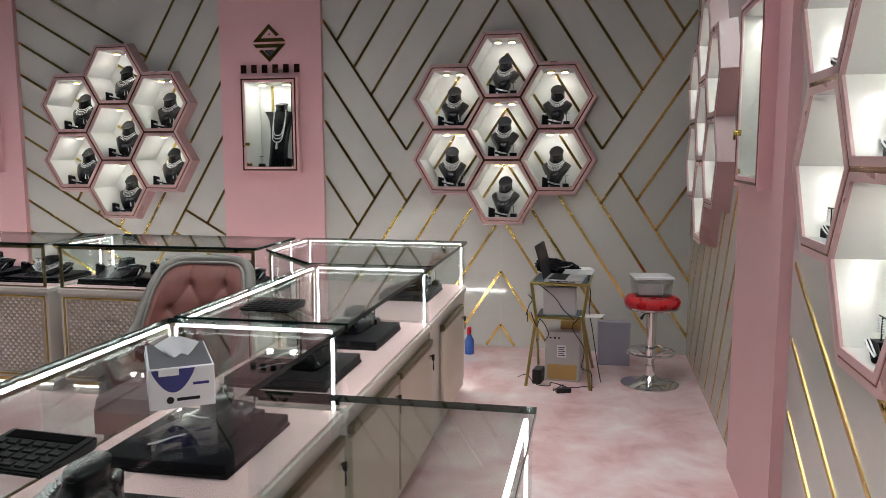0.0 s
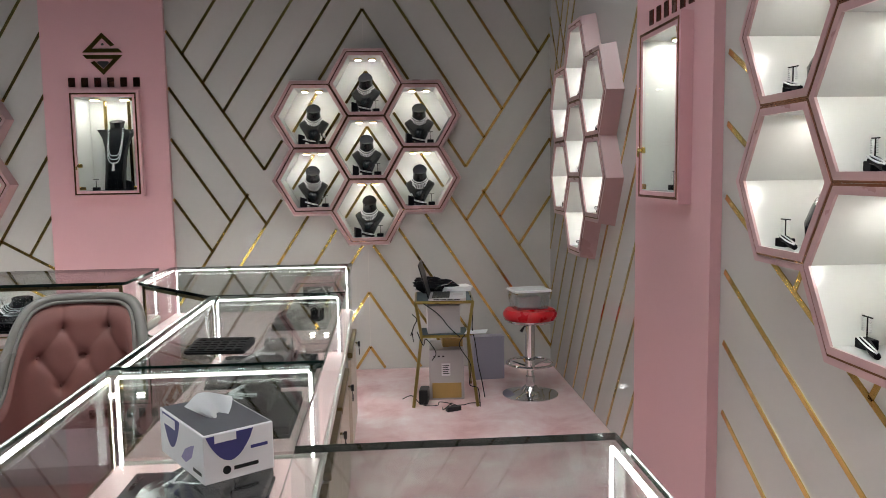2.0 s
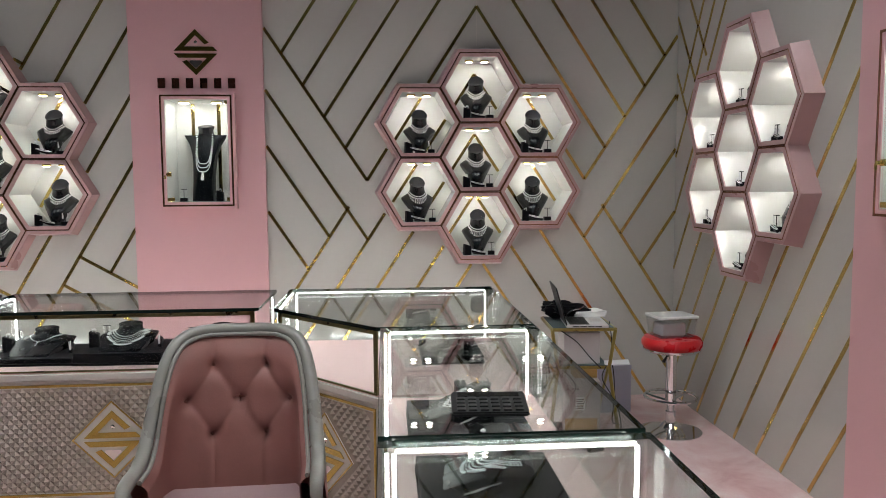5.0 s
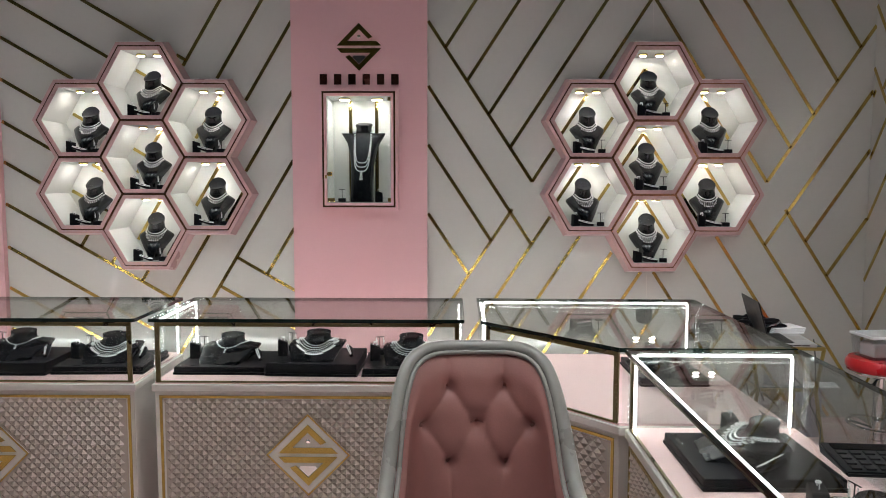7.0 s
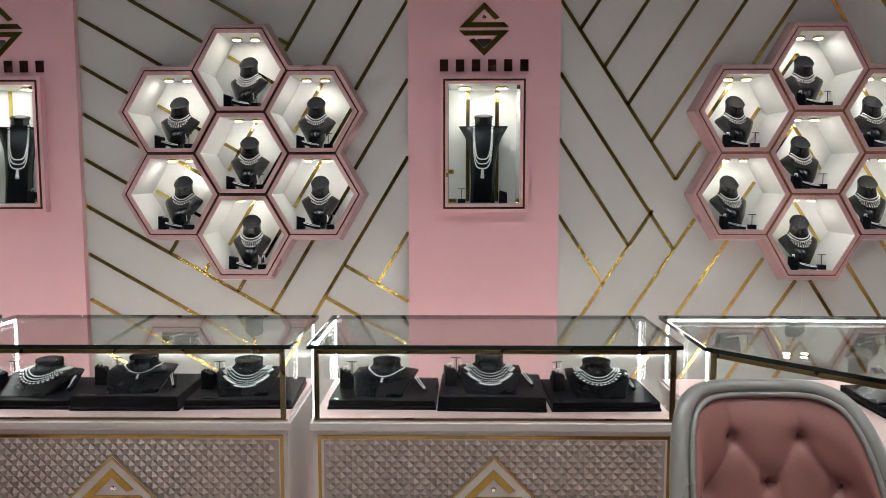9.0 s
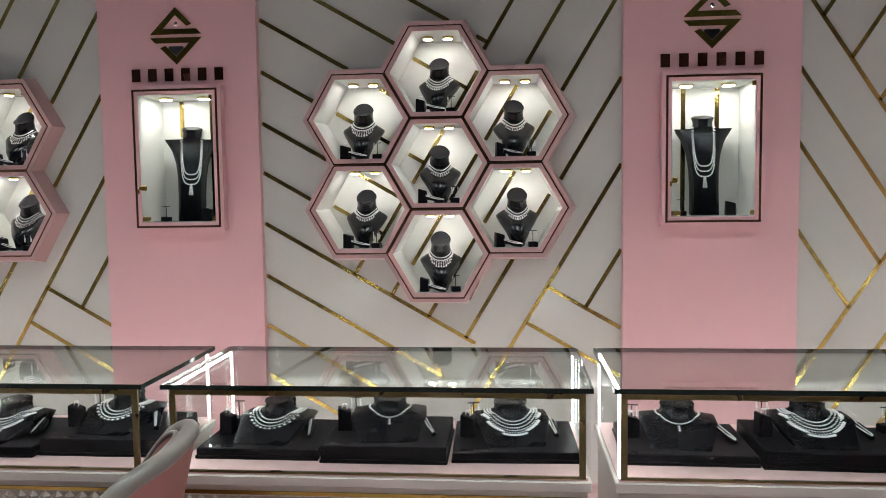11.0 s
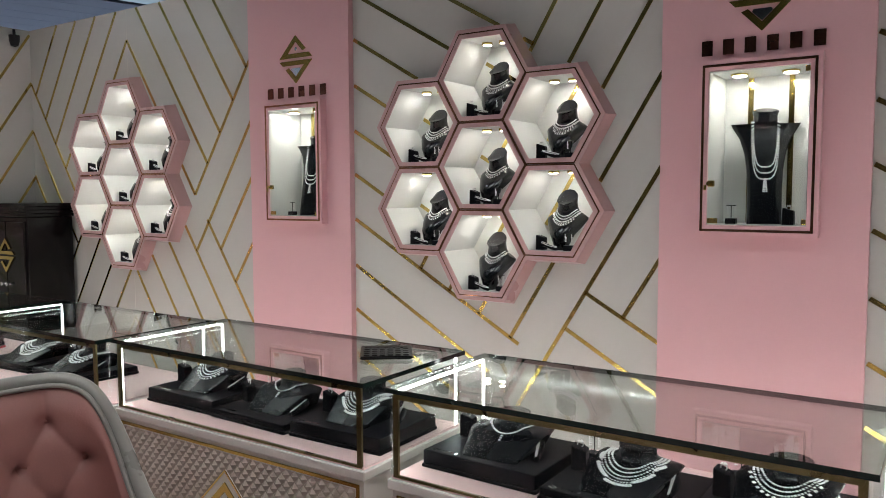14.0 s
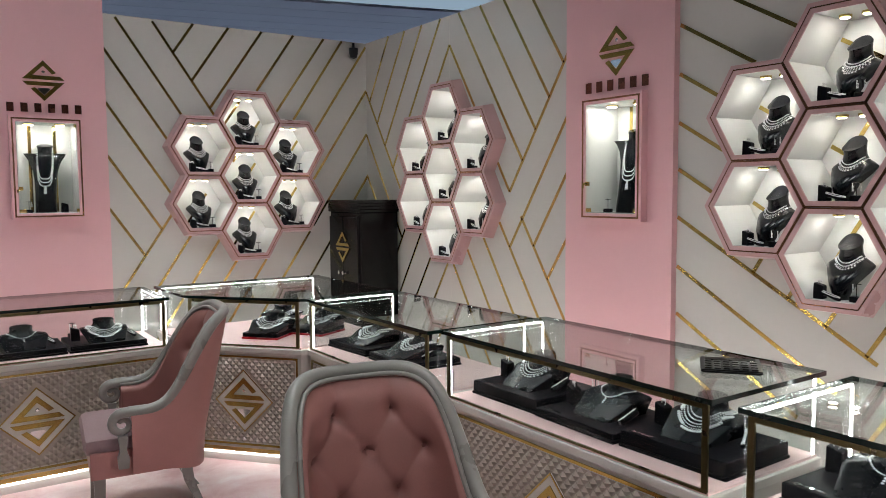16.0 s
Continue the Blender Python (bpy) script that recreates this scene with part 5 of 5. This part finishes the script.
cable(wig((0.34, 5.22, 0.006), (0.60, 5.30, 0.006), 7, 0.06, 6, 0.006))
cable(wig((0.20, 5.38, 0.62), (0.22, 5.33, 0.44), 5, 0.04, 7))
pl = thing("power_plug", "black power adapter lying on the floor", "power adapter", pose(0.44, 5.19, 0.0, 0, 0, 20))
part("body", one_box(-0.05, -0.02, 0, 0.05, 0.02, 0.03, bevel=0.005), PLASTIC, pl)
pl2 = thing("power_plug", "black plug block beside the stand", "power adapter", pose(0.26, 5.40, 0.0, 0, 0, 80))
part("body", one_box(-0.06, -0.03, 0, 0.06, 0.03, 0.10, bevel=0.006), PLASTIC, pl2)

def bag_bm():
    """A slack heap: a low mound pushed in and out by folds."""
    bm = bmesh.new()
    bmesh.ops.create_icosphere(bm, subdivisions=4, radius=1.0)
    for v in bm.verts:
        x, y, z = v.co
        f = 1 + 0.16 * math.sin(5 * x + 3 * z) * math.cos(4 * y - 2 * x) + 0.09 * math.sin(11 * x - 7 * y) + 0.05 * math.sin(17 * z + 9 * y)
        v.co = (0.155 * x * f, 0.075 * y * f, max(0.0, 0.052 + 0.058 * z * f - 0.018 * x))
    return bm


hp = thing("slack_bag", "slack black fabric bag heaped behind the laptop", "bag", pose(0.37, 5.66, 0.7125, 0, 0, 4))
part("bag", bag_bm(), BLACK, hp, smooth=True)
part("strap", tube(bmesh.new(), [(-0.02, -0.075, 0.03), (0.0, -0.09, 0.055), (0.03, -0.085, 0.066), (0.07, -0.075, 0.07), (0.10, -0.06, 0.085)], 0.006, 6), CHROME, hp, "pale shiny strap end", smooth=True)
pp = thing("paper_stack", "loose stack of white papers on the stand", "papers", pose(0.50, 5.645, 0.7285, 0, 0, 6))
for k in range(4):
    part("sheet", one_box(-0.10, -0.07, 0.008 * k, 0.10, 0.07, 0.008 * k + 0.0075), PAPER, pp).matrix_basis = pose(0.004 * k, 0.002 * k, 0, 0, 0, 3 * k)
tr = thing("paper_sheet", "white sheet sticking out of the lower shelf", "paper", pose(0.60, 5.37, 0.483, 0, -4, -14))
part("sheet", one_box(-0.09, -0.06, 0, 0.09, 0.06, 0.003), PAPER, tr)
lb = thing("storage_tin", "grey box on the stand's lower shelf", "box", pose(0.40, 5.46, 0.4825))
part("body", one_box(-0.11, -0.10, 0, 0.11, 0.06, 0.19, bevel=0.004), GREYBOX, lb)
cb = thing("cardboard_box", "small brown cardboard packet on the grey case", "box", pose(0.47, 5.58, 0.352))
part("body", one_box(-0.07, -0.06, 0, 0.07, 0.06, 0.055, bevel=0.003), CARTON, cb)
ups = thing("computer_case", "grey metal computer case on the floor with a label", "computer", pose(0.43, 5.60, 0, 0, 0, -4))
part("body", one_box(-0.12, -0.16, 0.0, 0.12, 0.16, 0.35, bevel=0.006), GREYBOX, ups)
part("lower_front", one_box(-0.10, -0.166, 0.015, 0.10, -0.1605, 0.12, bevel=0.002), CARTON, ups, "brown lower front")
part("label", one_box(-0.035, -0.1625, 0.17, 0.025, -0.1605, 0.255), PAPER, ups, "white printed label")
for k in range(5):
    part("printed_line", one_box(-0.028, -0.1632, 0.182 + 0.014 * k, 0.018 - 0.008 * (k % 2), -0.1627, 0.187 + 0.014 * k), PLASTIC, ups)
for k in range(3):
    part("port", one_box(-0.09 + 0.03 * k, -0.1625, 0.30, -0.075 + 0.03 * k, -0.1605, 0.31), PLASTIC, ups)
bd = thing("carton", "pale lilac-grey carton standing on the floor", "box", pose(0.775, 5.97, 0, 0, 0, 4))
part("body", one_box(-0.116, -0.05, 0, 0.116, 0.05, 0.325, bevel=0.002), BOARD, bd)
part("lid_flap", one_box(-0.117, -0.052, 0.29, 0.117, -0.0505, 0.327), BOARD, bd)

st = thing("bar_stool", "red vinyl bar stool on a chrome pedestal", "bar stool", pose(1.01, 5.50, 0))
part("base", lathe(bmesh.new(), [(0.0, 0.0), (0.195, 0.0), (0.195, 0.006), (0.15, 0.018), (0.07, 0.032), (0.045, 0.06), (0.0, 0.062)], 36), CHROME, st, smooth=True)
part("column", lathe(bmesh.new(), [(0.032, 0.06), (0.032, 0.13), (0.024, 0.135), (0.024, 0.17), (0.034, 0.175), (0.034, 0.52), (0.0, 0.522)], 20), CHROME, st, smooth=True)
bm = bmesh.new()
tube(bm, [(0.16 * math.cos(k * math.pi / 16), 0.16 * math.sin(k * math.pi / 16), 0.225) for k in range(32)], 0.010, 8, True)
for a in (0.5, 2.6, 4.7):
    tube(bm, [(0.03 * math.cos(a), 0.03 * math.sin(a), 0.20), (0.16 * math.cos(a), 0.16 * math.sin(a), 0.225)], 0.007, 6)
part("foot_ring", bm, CHROME, st, smooth=True)
part("lever", tube(bmesh.new(), [(0, -0.02, 0.50), (-0.05, -0.05, 0.495), (-0.075, -0.06, 0.46)], [0.006, 0.006, 0.012], 8), PLASTIC, st, "black height lever", smooth=True)
part("seat_rim", lathe(bmesh.new(), [(0.0, 0.52), (0.165, 0.522), (0.178, 0.532), (0.178, 0.54), (0.0, 0.541)], 36), CHROME, st, smooth=True)
part("seat", lathe(bmesh.new(), [(0.0, 0.54), (0.172, 0.541), (0.186, 0.56), (0.186, 0.585), (0.17, 0.608), (0.12, 0.616), (0.0, 0.612)], 40), RED, st, "red vinyl cushion", smooth=True)

tub = thing("plastic_container", "clear plastic food container with a lid on the stool", "container", pose(1.0, 5.49, 0.6165, 0, 0, 8))
bm = bmesh.new()
for z0, z1, w0, w1, l0, l1 in ((0.0, 0.118, 0.112, 0.126, 0.085, 0.098),):
    R = [[bm.verts.new(p) for p in ((-w, -l, z), (w, -l, z), (w, l, z), (-w, l, z))] for w, l, z in ((w0, l0, z0), (w1, l1, z1), (w1 - 0.004, l1 - 0.004, z1), (w0 - 0.004, l0 - 0.004, z0 + 0.004))]
    for P, Q in zip(R, R[1:]):
        for k in range(4):
            bm.faces.new((P[k], P[(k + 1) % 4], Q[(k + 1) % 4], Q[k]))
    bm.faces.new(R[0])
    bm.faces.new(R[-1])
part("tub", bm, CLEARP, tub)
part("lid", one_box(-0.131, -0.103, 0.1185, 0.131, 0.103, 0.136, bevel=0.006), FROST, tub, "frosted white lid")
part("contents", one_box(-0.09, -0.06, 0.006, 0.07, 0.07, 0.085, bevel=0.012), FROST, tub, "white wrapped contents")

bt = thing("cleaning_bottle", "blue bottle with a red sprayer on the floor", "bottle", pose(-0.33, 6.06, 0))
part("body", lathe(bmesh.new(), [(0.0, 0.0), (0.035, 0.0), (0.038, 0.01), (0.038, 0.11), (0.018, 0.145), (0.014, 0.16), (0.0, 0.16)], 18), BLUE, bt, smooth=True)
part("sprayer", one_box(-0.013, -0.04, 0.16, 0.013, 0.016, 0.215, bevel=0.005), RED, bt, "red spray head")

# ---------------------------------------------------------------- the west corner
sf = thing("safe", "glossy black two-door safe with a gold mark and brass knobs", "safe", pose(-10.72, 6.10, 0))
part("body", one_box(-0.30, -0.19, 0.0, 0.30, 0.20, 1.42, bevel=0.008), SAFE, sf)
bm = bmesh.new()
for k in range(4):
    box(bm, -0.315 - 0.006 * (k % 2), -0.205, 1.42 + 0.028 * k + 0.001, 0.315 + 0.006 * (k % 2), 0.205, 1.42 + 0.028 * (k + 1), bevel=0.004)
part("cornice", bm, SAFE, sf, "stepped black cornice")
for s in (-1, 1):
    d = part("door", one_box(s * 0.143 - 0.137, -0.212, 0.10, s * 0.143 + 0.137, -0.191, 1.38, bevel=0.005), SAFE, sf)
    part("knob", lathe(bmesh.new(), [(0.0, 0.0), (0.012, 0.0), (0.009, 0.014), (0.017, 0.022), (0.017, 0.032), (0.0, 0.036)], 14), CHROME, d, "polished knob", smooth=True).matrix_basis = pose(s * 0.04, -0.212, 0.86, 90)
part("mark", emblem_bm(0.135, -0.222, -0.2125), GOLD, sf, "gold mark").matrix_basis = pose(0, 0, 1.10)

cc = thing("security_camera", "small black security camera on the wall corner", "camera", pose(-10.99, 6.17, 2.93))
part("mount", cyl(bmesh.new(), (0, 0.0, 0.05), (0, 0, 0.10), 0.012, seg=10), PLASTIC, cc)
part("housing", lathe(bmesh.new(), [(0.0, -0.05), (0.03, -0.04), (0.042, 0.0), (0.045, 0.05), (0.0, 0.052)], 16), PLASTIC, cc, smooth=True)
